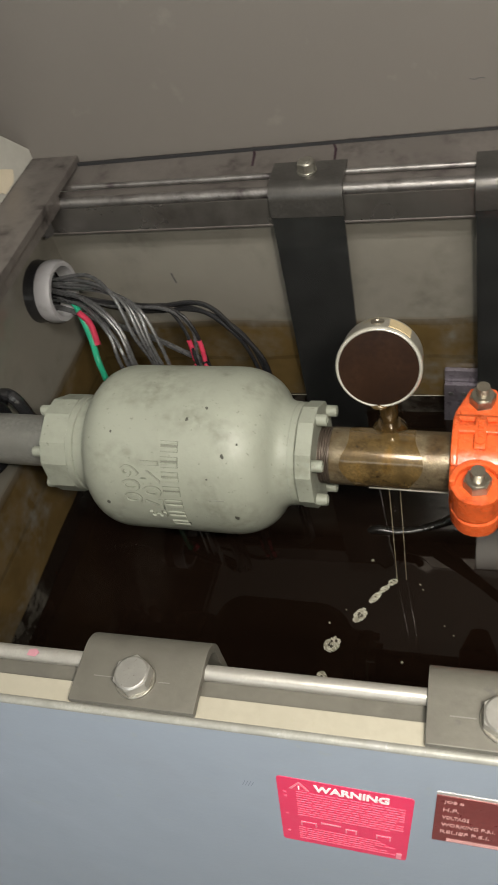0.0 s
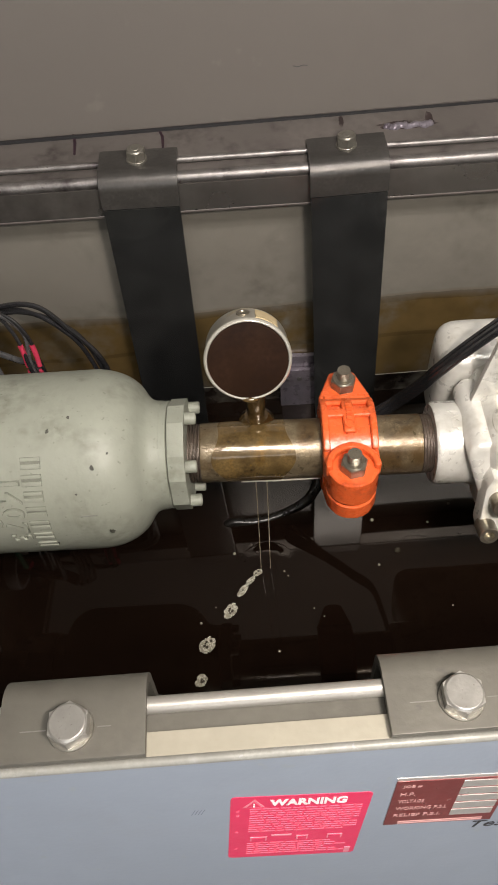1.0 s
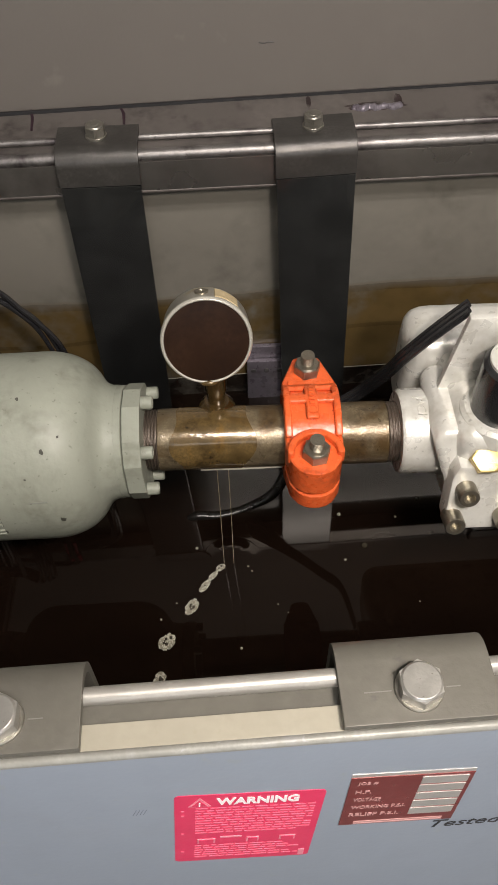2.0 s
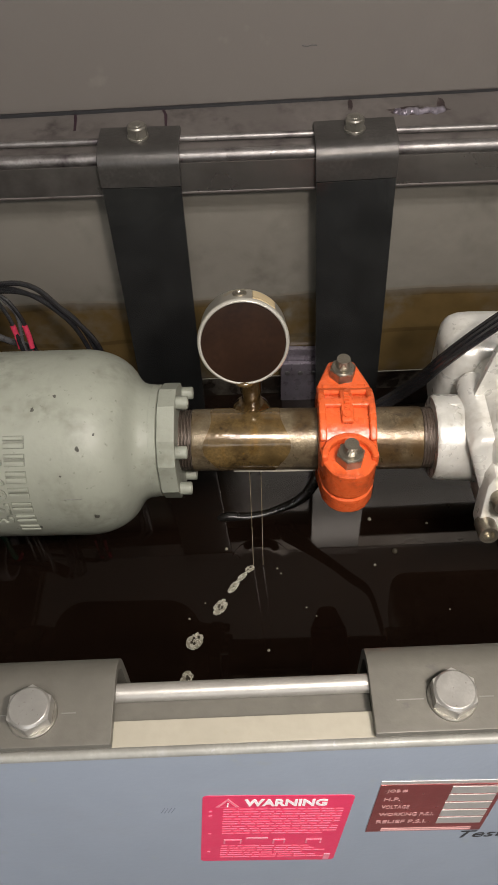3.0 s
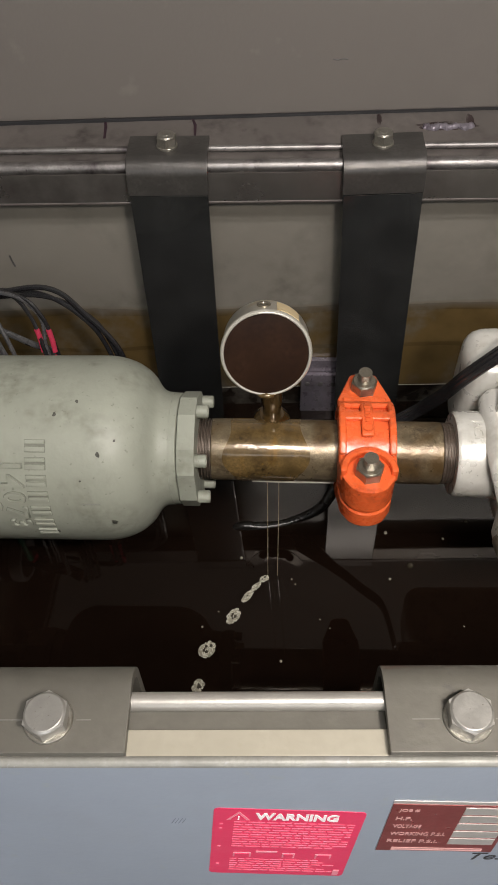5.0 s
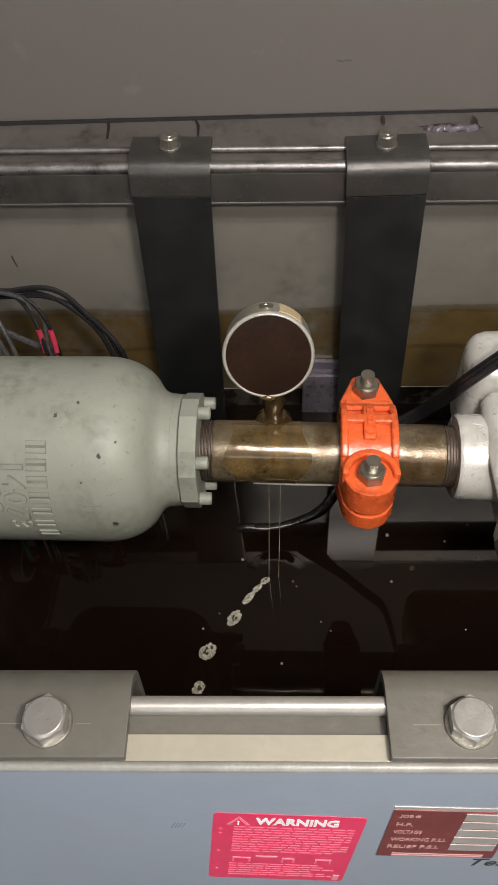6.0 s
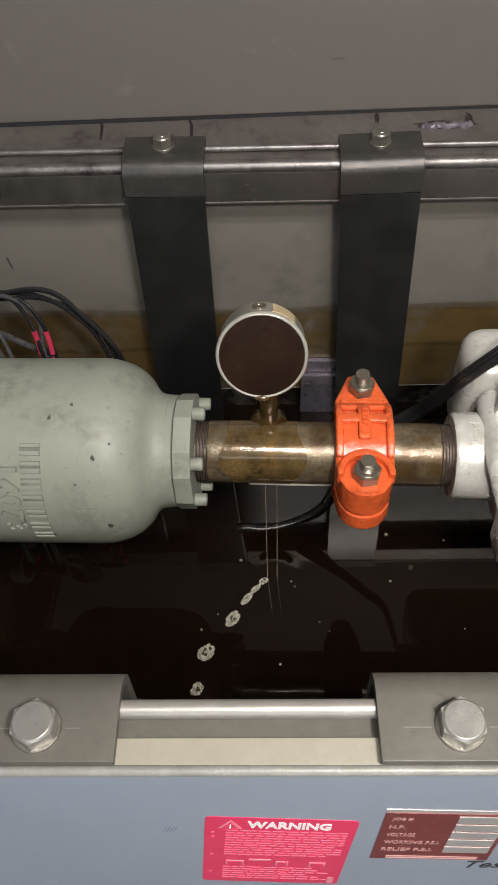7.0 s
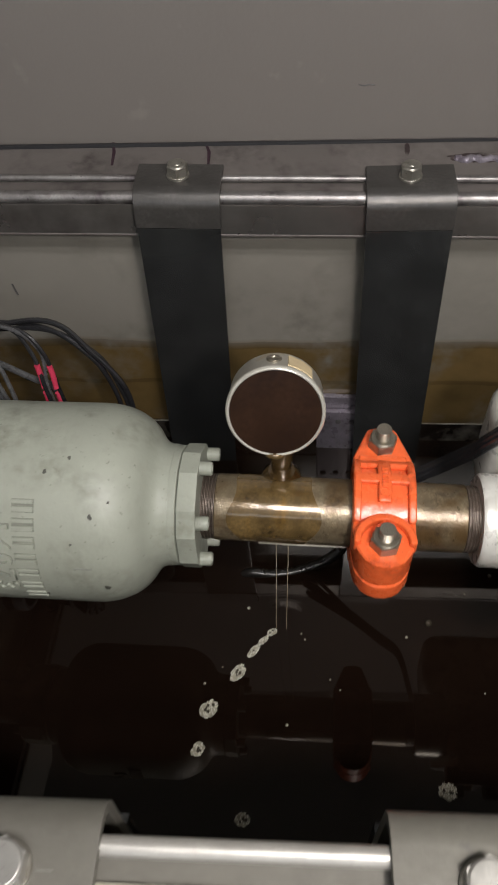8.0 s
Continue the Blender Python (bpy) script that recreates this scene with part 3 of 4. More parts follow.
for text, x0, a0 in (("14073", -0.200, 69), ("600", -0.220, 65)):
    for k, digit in enumerate(text):
        bm = letters(digit, 0.0235, 0.0028, 0.0004)
        bmesh.ops.translate(bm, verts=bm.verts, vec=((k - (len(text) - 1) / 2) * 0.0138, 0, 0))
        # same outline for each digit, part dirt, part painted shade
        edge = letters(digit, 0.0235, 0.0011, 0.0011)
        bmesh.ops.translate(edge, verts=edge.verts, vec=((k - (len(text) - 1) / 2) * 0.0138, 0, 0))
        part("dirt_shade_edge", wrap(edge, x0, a0), M_CREASE, muff, "dirt and painted edge shade round the raised digit", smooth=0)
        part("raised_digit", wrap(bm, x0, a0), M_MUFF, muff, "raised cast digit", smooth=0)

random.seed(21)
for x, a, w in ((-0.131, 43, 0.0026), (-0.1225, 87, 0.0030), (-0.118, 35, 0.0014), (-0.166, 20, 0.0022), (-0.246, 80, 0.0024), (-0.1455, 58, 0.0012), (-0.238, 30, 0.0016), (-0.172, 98, 0.0026), (-0.15, 12, 0.0018)):
    out = []
    for k in range(11):
        q = w * random.uniform(0.55, 1.1)
        out.append((q * math.cos(k * 0.571), 0.8 * q * math.sin(k * 0.571)))
    part("paint_chip", wrap(prism(out, "z", 0.0006, 0.001), x, a), M_CHIP, muff, "dark chip in the paint")
part("scratch", wrap(box((-0.0003, -0.0075, 0.0006), (0.0003, 0.0075, 0.0011), 0), -0.139, 73), M_EDGE, muff, "pale scratch in the paint")

# the muffler sags a little towards its far end
muff.matrix_basis = pose(-0.19, AY, AZ - 0.0024, 0, -1.15, 0)

inlet = thing("inlet_pipe", ax(-0.38), "dull grey steel pipe running through the tank side", "pipe")
part("pipe", lathe((TX0 + 0.001, AY, AZ - 0.006), (1, AY, AZ - 0.006), [(0, 0.0265), (0.115, 0.0265)], 48), mat("dull grey pipe", (0.3, 0.3, 0.28), 0.4, 0.5, var=0.2, scale=30, bump=0.1), inlet)
part("wall_collar", lathe((TX0 + 0.001, AY, AZ - 0.006), (1, AY, AZ - 0.006), [(0, 0.042), (0.008, 0.042), (0.012, 0.036)], 40), M_BLACK, inlet)
hose = tube([(-0.424, 0.30, 0.60), (-0.414, 0.30, 0.618), (-0.398, 0.297, 0.612), (-0.39, 0.295, 0.57)], 0.007)
solid("black_hose", hose, M_BLACK, "short black rubber hose behind the inlet pipe", "hose")

pipe = thing("discharge_pipe", ax(0.04), "oil-wet brown steel pipe with threaded ends", "pipe")
part("pipe", lathe(ax(-0.050), ax(1), [(0, 0.0262), (0.0015, 0.0266), (0.121, 0.0266)], 64), M_PIPE, pipe)
part("pipe", lathe(ax(0.082), ax(1), [(0, 0.0266), (0.060, 0.0266), (0.0605, 0.026)], 64), M_PIPE, pipe)
for x0, n, root_r in ((-0.062, 8, 0.0245), (0.142, 5, 0.0256)):
    rows = [(0, 0.0235)]
    for k in range(n):
        rows += [(0.0024 * k + 0.0006, root_r), (0.0024 * k + 0.0012, 0.0262), (0.0024 * k + 0.002, 0.0262), (0.0024 * (k + 1), root_r)]
    part("thread", lathe(ax(x0), ax(1), rows, 48), M_THREAD, pipe, "rusty cut thread")
part("weld_boss", lathe((0.0, 0.277, 0.618), (0.0, 0.277, 1), [(0, 0.016), (0.004, 0.0155), (0.008, 0.0125), (0.011, 0.0105)], 24), M_STEM, pipe)
a = radians(218)
# oil along the pipe's underside, coloured pale for its white highlight
part("oil_bead", tube([(-0.016, AY + 0.0268 * math.cos(a), AZ + 0.0268 * math.sin(a)), (0.0, AY + 0.0270 * math.cos(a), AZ + 0.0270 * math.sin(a)), (0.02, AY + 0.0271 * math.cos(a), AZ + 0.0271 * math.sin(a)), (0.054, AY + 0.0268 * math.cos(a), AZ + 0.0268 * math.sin(a))], 0.0011, 10), M_OILGLINT, pipe, "bead of oil along the underside, its glint painted pale")
# oil running down from the stem over the front of the pipe
film = bmesh.new()
grid = []
random.seed(17)
for i in range(25):
    a = radians(58 - 195 * i / 24)
    lo, hi = -0.026 - 0.003 * math.sin(i * 0.55) - 0.012 * math.sin(math.pi * i / 24), 0.018 + 0.003 * math.sin(i * 0.5 + 1) + 0.012 * math.sin(math.pi * i / 24)
    row = []
    for k in range(13):
        x = lo + (hi - lo) * k / 12
        r = 0.0269 + 0.0004 * math.sin(math.pi * k / 12) * math.sin(math.pi * min(1, (i + 1) / 22)) + random.uniform(0, 0.00008)
        row.append(film.verts.new((x, AY + r * math.sin(a), AZ + r * math.cos(a))))
    grid.append(row)
for p, q in zip(grid, grid[1:]):
    for k in range(12):
        film.faces.new((p[k], p[k + 1], q[k + 1], q[k]))
part("oil_film", film, M_FILM, pipe, "glossy amber film of oil", 180)

# ---- gauge ----
gauge = thing("pressure_gauge", (0.0, 0.28, 0.625), "round pressure gauge, face darkened by oil", "pressure gauge")
n = Vector((0.03, -math.cos(radians(22)), math.sin(radians(22)))).normalized()
fc = Vector((-0.0042, 0.272, 0.7035))
GR = 0.0348
part("case", lathe(fc - n * 0.001, fc - n, [(0, GR - 0.002), (0.001, GR - 0.0005), (0.024, GR - 0.0005), (0.027, GR - 0.003), (0.029, GR - 0.012)], 64), M_CHROME, gauge, "yellowed brushed metal case")
part("bezel", lathe(fc - n * 0.003, fc + n, [(0, GR - 0.001), (0.001, GR + 0.0003), (0.0025, GR + 0.0009), (0.004, GR + 0.0007), (0.0052, GR), (0.0057, GR - 0.0009), (0.0055, GR - 0.0017), (0.0044, GR - 0.0022)], 64), M_BEZEL, gauge, "bright rolled rim")
part("face", lathe(fc - n * 0.002, fc + n, [(0, GR - 0.0022), (0.0045, GR - 0.0022)], 64), M_GLASS, gauge, "oil-darkened glass face")
u = Vector((0, math.sin(radians(22)), math.cos(radians(22))))
sc = fc - n * 0.014 + u * (GR - 0.001) + Vector((-0.002, 0, 0))
part("fill_plug", lathe(sc, sc + u, [(0, 0.0055), (0.0015, 0.0055), (0.0015, 0.0035), (0.0005, 0.003)], 20), M_BOLT, gauge)
tag = None
for k in range(7):
    a = radians(16 + 4.5 * k)
    w = Vector((math.sin(a), u.y * math.cos(a), u.z * math.cos(a)))
    side = Vector((math.cos(a), -u.y * math.sin(a), -u.z * math.sin(a)))
    c = fc - n * 0.013 + w * (GR - 0.0002)
    t = Matrix((side, n, w)).transposed().to_4x4()
    tag = box((-0.0016, -0.008, -0.0004), (0.0016, 0.008, 0.0006), 0, turn=Matrix.Translation(c) @ t, bm=tag)
part("tag", tag, M_TAG, gauge, "yellowed paper tag")
drop = bmesh.new()
bmesh.ops.create_icosphere(drop, subdivisions=2, radius=0.0032, matrix=Matrix.Translation(fc - u * (GR + 0.0002) + n * 0.001) @ Matrix.Diagonal((2.2, 1.0, 0.8, 1)))
part("oil_drop", drop, M_FILM, gauge, "amber oil drop hanging from the rim", 180)
part("stem", lathe((0.0, 0.279, 0.62), (0.0, 0.279, 1), [(0, 0.0078), (0.022, 0.0078), (0.022, 0.009), (0.05, 0.009)], 24), M_STEM, gauge, "oil-wet brass stem")

# ---- grooved coupling ----
CX = 0.0785
coup = thing("pipe_coupling", ax(CX), "orange painted grooved pipe coupling with two bolts", "pipe coupling")


def half(sign):
    """One half: a ring segment with two bolt pads."""
    bm = None
    out = arc(AY, AZ, 0.039, 8 * sign, 172 * sign, 24) + arc(AY, AZ, 0.0268, 172 * sign, 8 * sign, 24)
    bm = prism(out, "x", CX - 0.0235, CX + 0.0235, 0.0035, 3)
    return bm


def pad(bm, y, z0, z1):
    """A bolt pad: the back one tapers to a blunt end, the front one is round."""
    if y > AY:
        o = [(CX - 0.0235, AY + 0.026), (CX + 0.0235, AY + 0.026), (CX + 0.0228, AY + 0.034), (CX + 0.0115, y + 0.0165), (CX + 0.005, y + 0.0185), (CX - 0.005, y + 0.0185), (CX - 0.0115, y + 0.0165), (CX - 0.0228, AY + 0.034)]
    else:
        o = [(CX - 0.0235, AY - 0.026), (CX + 0.0235, AY - 0.026), (CX + 0.0232, AY - 0.036), (CX + 0.0205, y - 0.004)]
        o += [(CX + 0.0185 * math.cos(radians(a)), y - (0.004 + 0.0145 * math.sin(radians(a)))) for a in range(20, 161, 20)] + [(CX - 0.0205, y - 0.004), (CX - 0.0232, AY - 0.036)]
    return prism(o, "z", z0, z1, 0.003, 3, bm)


top = half(1)
for y in (0.212, 0.304):
    top = pad(top, y, AZ + 0.001, AZ + 0.030)
top_half = part("housing_half", top, M_ORANGE, coup)
low = half(-1)
for y in (0.212, 0.304):
    low = pad(low, y, AZ - 0.019, AZ - 0.001)
part("housing_half", low, M_ORANGE, coup)
for x0, x1 in ((-0.0232, -0.0172), (-0.0052, 0.0052), (0.0172, 0.0232)):
    end = 112 if x0 == -0.0052 else 132
    part("rib", prism(arc(AY, AZ, 0.0438, 48, end, 14) + arc(AY, AZ, 0.039, end, 48, 14), "x", CX + x0, CX + x1, 0.0024, 3), M_ORANGE, top_half)
for a in (56, 84):
    part("rib", prism(arc(AY, AZ, 0.0436, a - 6, a + 6, 4) + arc(AY, AZ, 0.039, a + 6, a - 6, 4), "x", CX - 0.0228, CX + 0.0228, 0.0024, 3), M_ORANGE, top_half)
for k in range(5):
    part("raised_mark", prism(arc(AY, AZ, 0.0455, 70 + 5.5 * k, 73.5 + 5.5 * k, 2) + arc(AY, AZ, 0.043, 73.5 + 5.5 * k, 70 + 5.5 * k, 2), "x", CX - 0.0022, CX + 0.0022, 0.0003), M_ORANGE, top_half, "raised cast maker's mark")
q = Vector((CX, AY + 0.0436 * math.cos(radians(101)), AZ + 0.0436 * math.sin(radians(101))))
part("raised_ring", lathe(q, q + (q - Vector((CX, AY, AZ))), [(0, 0.0030), (0.0012, 0.0032), (0.0012, 0.0042), (0, 0.0044)], 24, cap=False), M_ORANGE, top_half, "raised cast ring mark")
for y in (0.212, 0.304):
    s = 1 if y < AY else -1
    o = [(CX + 0.0228 * math.cos(radians(a)), y + s * 0.0235 * math.sin(radians(a))) for a in range(-5, 186, 10)] + [(CX + 0.0172 * math.cos(radians(a)), y + s * 0.0175 * math.sin(radians(a))) for a in range(185, -6, -10)]
    if y < AY:
        part("bolt_seat", prism(o, "z", AZ + 0.022, AZ + 0.0362, 0.0024, 3), M_ORANGE, top_half)
    else:
        part("bolt_seat", box((CX - 0.0185, y - 0.0185, AZ + 0.020), (CX + 0.0185, y - 0.0120, AZ + 0.0325), 0.0022, 3), M_ORANGE, top_half)
    b = part("nut", hexhead((CX, y, AZ + 0.030), (CX, y, 1), 0.0198, 0.0105, phase=0.2), M_BOLT, coup)
    rows = [(0, 0.0056)]
    for k in range(8):
        rows += [(0.002 * k + 0.0008, 0.0058), (0.002 * k + 0.0014, 0.0050), (0.002 * k + 0.002, 0.0058)]
    part("bolt_thread", lathe((CX, y, AZ + 0.0385), (CX, y, 1), [(a * 0.72, r) for a, r in rows], 20), M_BOLT, b)

# ---- control valve ----
valve = thing("control_valve", (0.22, 0.27, 0.5), "silver painted cast control valve with cap screws", "control valve")
part("port_collar", lathe(ax(0.152), ax(1), [(0, 0.030), (0.0, 0.0345), (0.003, 0.0365), (0.030, 0.0368), (0.042, 0.041), (0.055, 0.046)], 56), M_ALU, valve)
part("body", box((0.188, 0.205, 0.555), (0.40, 0.33, 0.655), 0.022, 4), M_ALU, valve)
part("rear_housing", box((0.164, 0.298, 0.555), (0.40, 0.362, 0.662), 0.026, 5), M_ALU, valve, "smooth grey rear housing")
part("cover_plate", prism([(0.1815, 0.640), (0.1945, 0.722), (0.40, 0.722), (0.40, 0.640)], "y", 0.266, 0.272, 0.0015), M_ALU, valve)


def tip(bm):
    """Lean the valve's front flange back at the top."""
    for v in bm.verts:
        v.co.y += 0.32 * (v.co.z - 0.58)
    return bm


part("lower_body", tip(prism([(0.172, 0.636), (0.198, 0.560), (0.40, 0.560), (0.40, 0.646), (0.18, 0.646)], "y", 0.198, 0.275, 0.007, 3)), M_ALU, valve)
fl = part("front_flange", tip(prism([(0.187, 0.616), (0.192, 0.626), (0.40, 0.626), (0.40, 0.566), (0.190, 0.566), (0.184, 0.572)], "y", 0.184, 0.204, 0.0025, 2)), M_ALU, valve)
for x, z in ((0.1985, 0.606), (0.1905, 0.579), (0.232, 0.580)):
    d = Vector((0, -0.952, 0.305))
    p = Vector((x, 0.184 + 0.32 * (z - 0.58), z))
    part("cap_screw", lathe(p - d * 0.004, p + d, [(0, 0.0085), (0.016, 0.0085), (0.0175, 0.0078), (0.0175, 0.0048), (0.011, 0.0045)], 24), M_BOLT, fl, "oil-dark socket cap screw")
part("brass_plug", lathe((0.212, 0.205, 0.628), (0.212, 0.185, 0.66), [(0, 0.013), (0.008, 0.013), (0.009, 0.011)], 6), mat("brass plug", (0.6, 0.47, 0.2), 0.3, 0.9, var=0.15), valve, "hexagonal brass plug")
part("solenoid", lathe((0.226, 0.236, 0.650), (0.227, 0.236, 0.75), [(0, 0.0245), (0.052, 0.0245), (0.055, 0.022)], 36), M_BLACK, valve, "black solenoid coil")
part("solenoid_cap", lathe((0.227, 0.236, 0.7045), (0.228, 0.236, 0.80), [(0, 0.021), (0.003, 0.021), (0.004, 0.019)], 36), M_ALU, valve, "grey metal coil cap")
part("coil_seat", lathe((0.226, 0.236, 0.640), (0.227, 0.236, 0.74), [(0, 0.034), (0.012, 0.032), (0.015, 0.029), (0.015, 0.0255)], 40), M_ALU, valve)
word = letters("JACK", 0.0105, 0.0006)
for v in word.verts:
    a = v.co.x / 0.0368 + radians(8)
    r = 0.0368 + v.co.z
    v.co = Vector((0.168 + v.co.y, AY - r * math.sin(a), AZ + r * math.cos(a)))
part("raised_word", word, M_ALU, valve, "raised cast port mark", smooth=0)

# ---- cables ----
random.seed(4)
for k in range(7):
    o = Vector((0, 0.004 * math.cos(k * 0.9), 0.004 * math.sin(k * 0.9)))
    pts = [(0.035 - 0.003 * k, 0.356, 0.445), (0.075, 0.346, 0.496), (0.11, 0.34, 0.539), (0.135, 0.334, 0.570), (0.15, 0.312, 0.6178), (0.1582, 0.298, 0.6508), (0.1764, 0.292, 0.6826), (0.1985, 0.288, 0.7132)]
    cab = solid("valve_wire", tube([Vector(p) + o * (1.2 if i else 2.4) for i, p in enumerate(pts)], 0.0024, 8), M_BLACK, "thin black wire of the bundle over the valve", "wire", group="valve wires")
solid("black_cable", tube([(-0.05, 0.328, OIL - 0.014), (-0.036, 0.33, OIL - 0.001), (-0.01, 0.331, OIL - 0.003), (0.02, 0.338, OIL - 0.002), (0.055, 0.357, OIL + 0.003), (0.08, 0.40, OIL + 0.006), (0.11, 0.44, OIL - 0.012)], 0.0055, 12), M_CABLE, "black rubber cable lying on the oil", "cable")

bush = thing("cable_bushing", (TX0, 0.455, 0.635), "pale plastic cable bushing in the tank side wall", "bushing")
BC = Vector((TX0 + 0.005, 0.447, 0.636))
part("ring", lathe(BC, BC + Vector((1, 0, 0)), [(0.008, 0.030), (0.008, 0.0345), (0.012, 0.036), (0.023, 0.036), (0.027, 0.034), (0.027, 0.029), (0.009, 0.026)], 48, cap=False), M_RING, bush)
# black collar added between ring and wall in place of the ring's shadow
part("shadow_collar", lathe(BC, BC + Vector((1, 0, 0)), [(-0.0048, 0.033), (-0.0048, 0.0365), (0.002, 0.0355), (0.008, 0.0345), (0.008, 0.030)], 40, cap=False), M_BLACK, bush, "black collar painting the shadow behind the ring")
part("hole", lathe(BC, BC + Vector((1, 0, 0)), [(0.001, 0.029), (0.004, 0.029)], 32), M_INK, bush)


def wire(points, r=0.0024, material=None, label="grey sheathed wire leaving the side bushing", count=1, spread=0.006):
    """Wires of one bunch: side by side, each a little apart from the next."""
    for k in range(count):
        o = Vector((spread * 0.9 * k, -spread * 0.25 * k, -spread * 0.55 * k))
        P = [Vector(p) + o * min(1.0, 0.35 + 0.3 * i) + Vector([random.uniform(-0.0022, 0.0022) for _ in range(3)]) * min(i, 1.5) for i, p in enumerate(points)]
        last = P[-1]
        P += [last + Vector((0.006, -0.004, -0.05)), last + Vector((0.008, -0.006, -0.11))]
        made = solid("grey_wire", tube(P, r, 8), material or M_WIRE, label, "wire", group="tank wires")
    return made


wire([(-0.432, 0.45, 0.652), (-0.40, 0.448, 0.654), (-0.354, 0.440, 0.661), (-0.314, 0.42, 0.652), (-0.293, 0.40, 0.617), (-0.284, 0.39, 0.579)], r=0.0023, count=5, spread=0.0078)
wire([(-0.432, 0.45, 0.640), (-0.40, 0.446, 0.640), (-0.356, 0.43, 0.638), (-0.320, 0.41, 0.618), (-0.308, 0.39, 0.583)], count=2)
wire([(-0.432, 0.45, 0.625), (-0.40, 0.448, 0.624), (-0.371, 0.44, 0.618), (-0.338, 0.42, 0.597), (-0.328, 0.40, 0.572)], count=3)
for o, red in ((0.0, True), (0.012, True), (0.006, False)):
    w = wire([(-0.432, 0.45, 0.640 - o), (-0.40, 0.448, 0.637 - o), (-0.334, 0.44, 0.622), (-0.272 + o, 0.43, 0.628), (-0.243 + o, 0.42, 0.606), (-0.238 + o, 0.41, 0.565)], 0.0021, M_BLACK if red else None)
    if red:
        part("sleeve", tube([(-0.241 + o, 0.416, 0.592), (-0.239 + o, 0.413, 0.58), (-0.238 + o, 0.41, 0.567)], 0.0028, 10), M_RED, w, "red crimp sleeve")
        part("sleeve", tube([(-0.238 + o, 0.41, 0.561), (-0.236 + o, 0.408, 0.54), (-0.235 + o, 0.407, 0.53)], 0.0028, 10), M_RED, w, "red crimp sleeve")
wire([(-0.432, 0.45, 0.634), (-0.40, 0.449, 0.631), (-0.32, 0.45, 0.613), (-0.243, 0.45, 0.611), (-0.198, 0.44, 0.587), (-0.175, 0.43, 0.548)], 0.0024, M_BLACK, "black sheathed wire arching behind the muffler", 2, 0.0075)
wire([(-0.432, 0.45, 0.630), (-0.40, 0.449, 0.628), (-0.321, 0.45, 0.609), (-0.235, 0.45, 0.617), (-0.190, 0.44, 0.592), (-0.166, 0.43, 0.550)], 0.0028, M_BLACK, "thick black cable arching behind the muffler")
wire([(-0.432, 0.45, 0.615), (-0.40, 0.447, 0.610), (-0.312, 0.44, 0.579), (-0.256, 0.43, 0.563), (-0.231, 0.42, 0.550)], 0.0034)
solid("green_wire", tube([(-0.432, 0.455, 0.625), (-0.395, 0.452, 0.619), (-0.376, 0.434, 0.606), (-0.367, 0.42, 0.579), (-0.356, 0.40, 0.555), (-0.35, 0.395, 0.45)], 0.0036, 10), M_GREEN, "green earth wire beside the grey wires", "wire")
solid("red_sleeve", tube([(-0.376, 0.432, 0.618), (-0.366, 0.43, 0.601), (-0.361, 0.42, 0.578)], 0.0036, 10), M_RED, "red sleeve on a wire end", "sleeve")

# ---- rim marks ----
def on_flange(outline, lift=0.0004):
    """A thin mark lying on the sloping back flange."""
    bm = prism(outline, "z", 0.0, lift)
    for v in bm.verts:
        v.co.z += CZ + (v.co.y - 0.519) * 0.006 / 0.0465
    return back(bm)


for x, lean in ((-0.172, 0.003), (-0.087, 0.005)):
    solid("marker_line", on_flange([(x, 0.565), (x + 0.0022, 0.565), (x + 0.0026 + lean, 0.552), (x + 0.0032 + lean, 0.534), (x + 0.001 + lean, 0.534), (x - 0.0005 + lean, 0.552)]), M_MARK, "dark purple marker line on the back flange", "mark")
random.seed(7)
M_SCORCH = mat("brown scorch", (0.05, 0.034, 0.034), 0.4, 0.3, var=0.5, scale=60, dirt=(0.15, 0.133, 0.124), dirt_amount=0.75, dirt_scale=55)
for cx, cy, w, d in ((0.16, 0.5455, 0.030, 0.0065), (0.182, 0.552, 0.004, 0.011), (0.096, 0.556, 0.0025, 0.009)):
    o = []
    for k in range(28):
        a, q = 2 * math.pi * k / 28, random.uniform(0.85, 1.08)
        o.append((cx + w * q * math.cos(a), min(0.5645, cy + d * q * math.sin(a))))
    solid("scorch_mark", on_flange(o, 0.0002), M_SCORCH, "brown scorch stain on the steel flange", "stain", group="scorch marks")
rows = []
for k in range(34):
    rows.append((0.0015 * k, 0.0012 if k in (0, 33) else random.uniform(0.0030, 0.0046)))
weld = lathe((0.136, 0.5425, CZ + 0.003), (0.136 + 1, 0.5425 + 0.012, CZ + 0.003), rows, 14)
for v in weld.verts:
    v.co.y += 0.0012 * math.sin(v.co.x * 420)
solid("weld_bead", back(weld), M_WELD, "purple heat-tinted weld bead on the back flange", "weld")
solid("panel_scratch", tube([(0.0490, 0.5713, 0.7900), (0.0540, 0.5714, 0.7890), (0.0580, 0.5715, 0.7900), (0.0630, 0.5717, 0.7895)], 0.0005, 6), M_DARK, "tiny dark scratch on the grey panel", "scratch")
solid("wall_scratch", tube([(-0.2885, 0.5148, 0.607), (-0.2875, 0.5148, 0.600), (-0.286, 0.5148, 0.593)], 0.0011, 6), M_DARK, "small dark scratch on the tank wall", "scratch")
solid("front_ink_mark", prism([(-0.172, -0.0302), (-0.1665, -0.0305), (-0.1645, -0.0275), (-0.1675, -0.0255), (-0.1715, -0.0265)], "z", FZ + 0.0031, FZ + 0.0035), M_PINK, "pink marker smudge on the front bead", "mark")
pad_plate = thing("wall_pad", (0.045, 0.52, 0.42), "purple-grey ridged steel pad on the back wall", "pad")
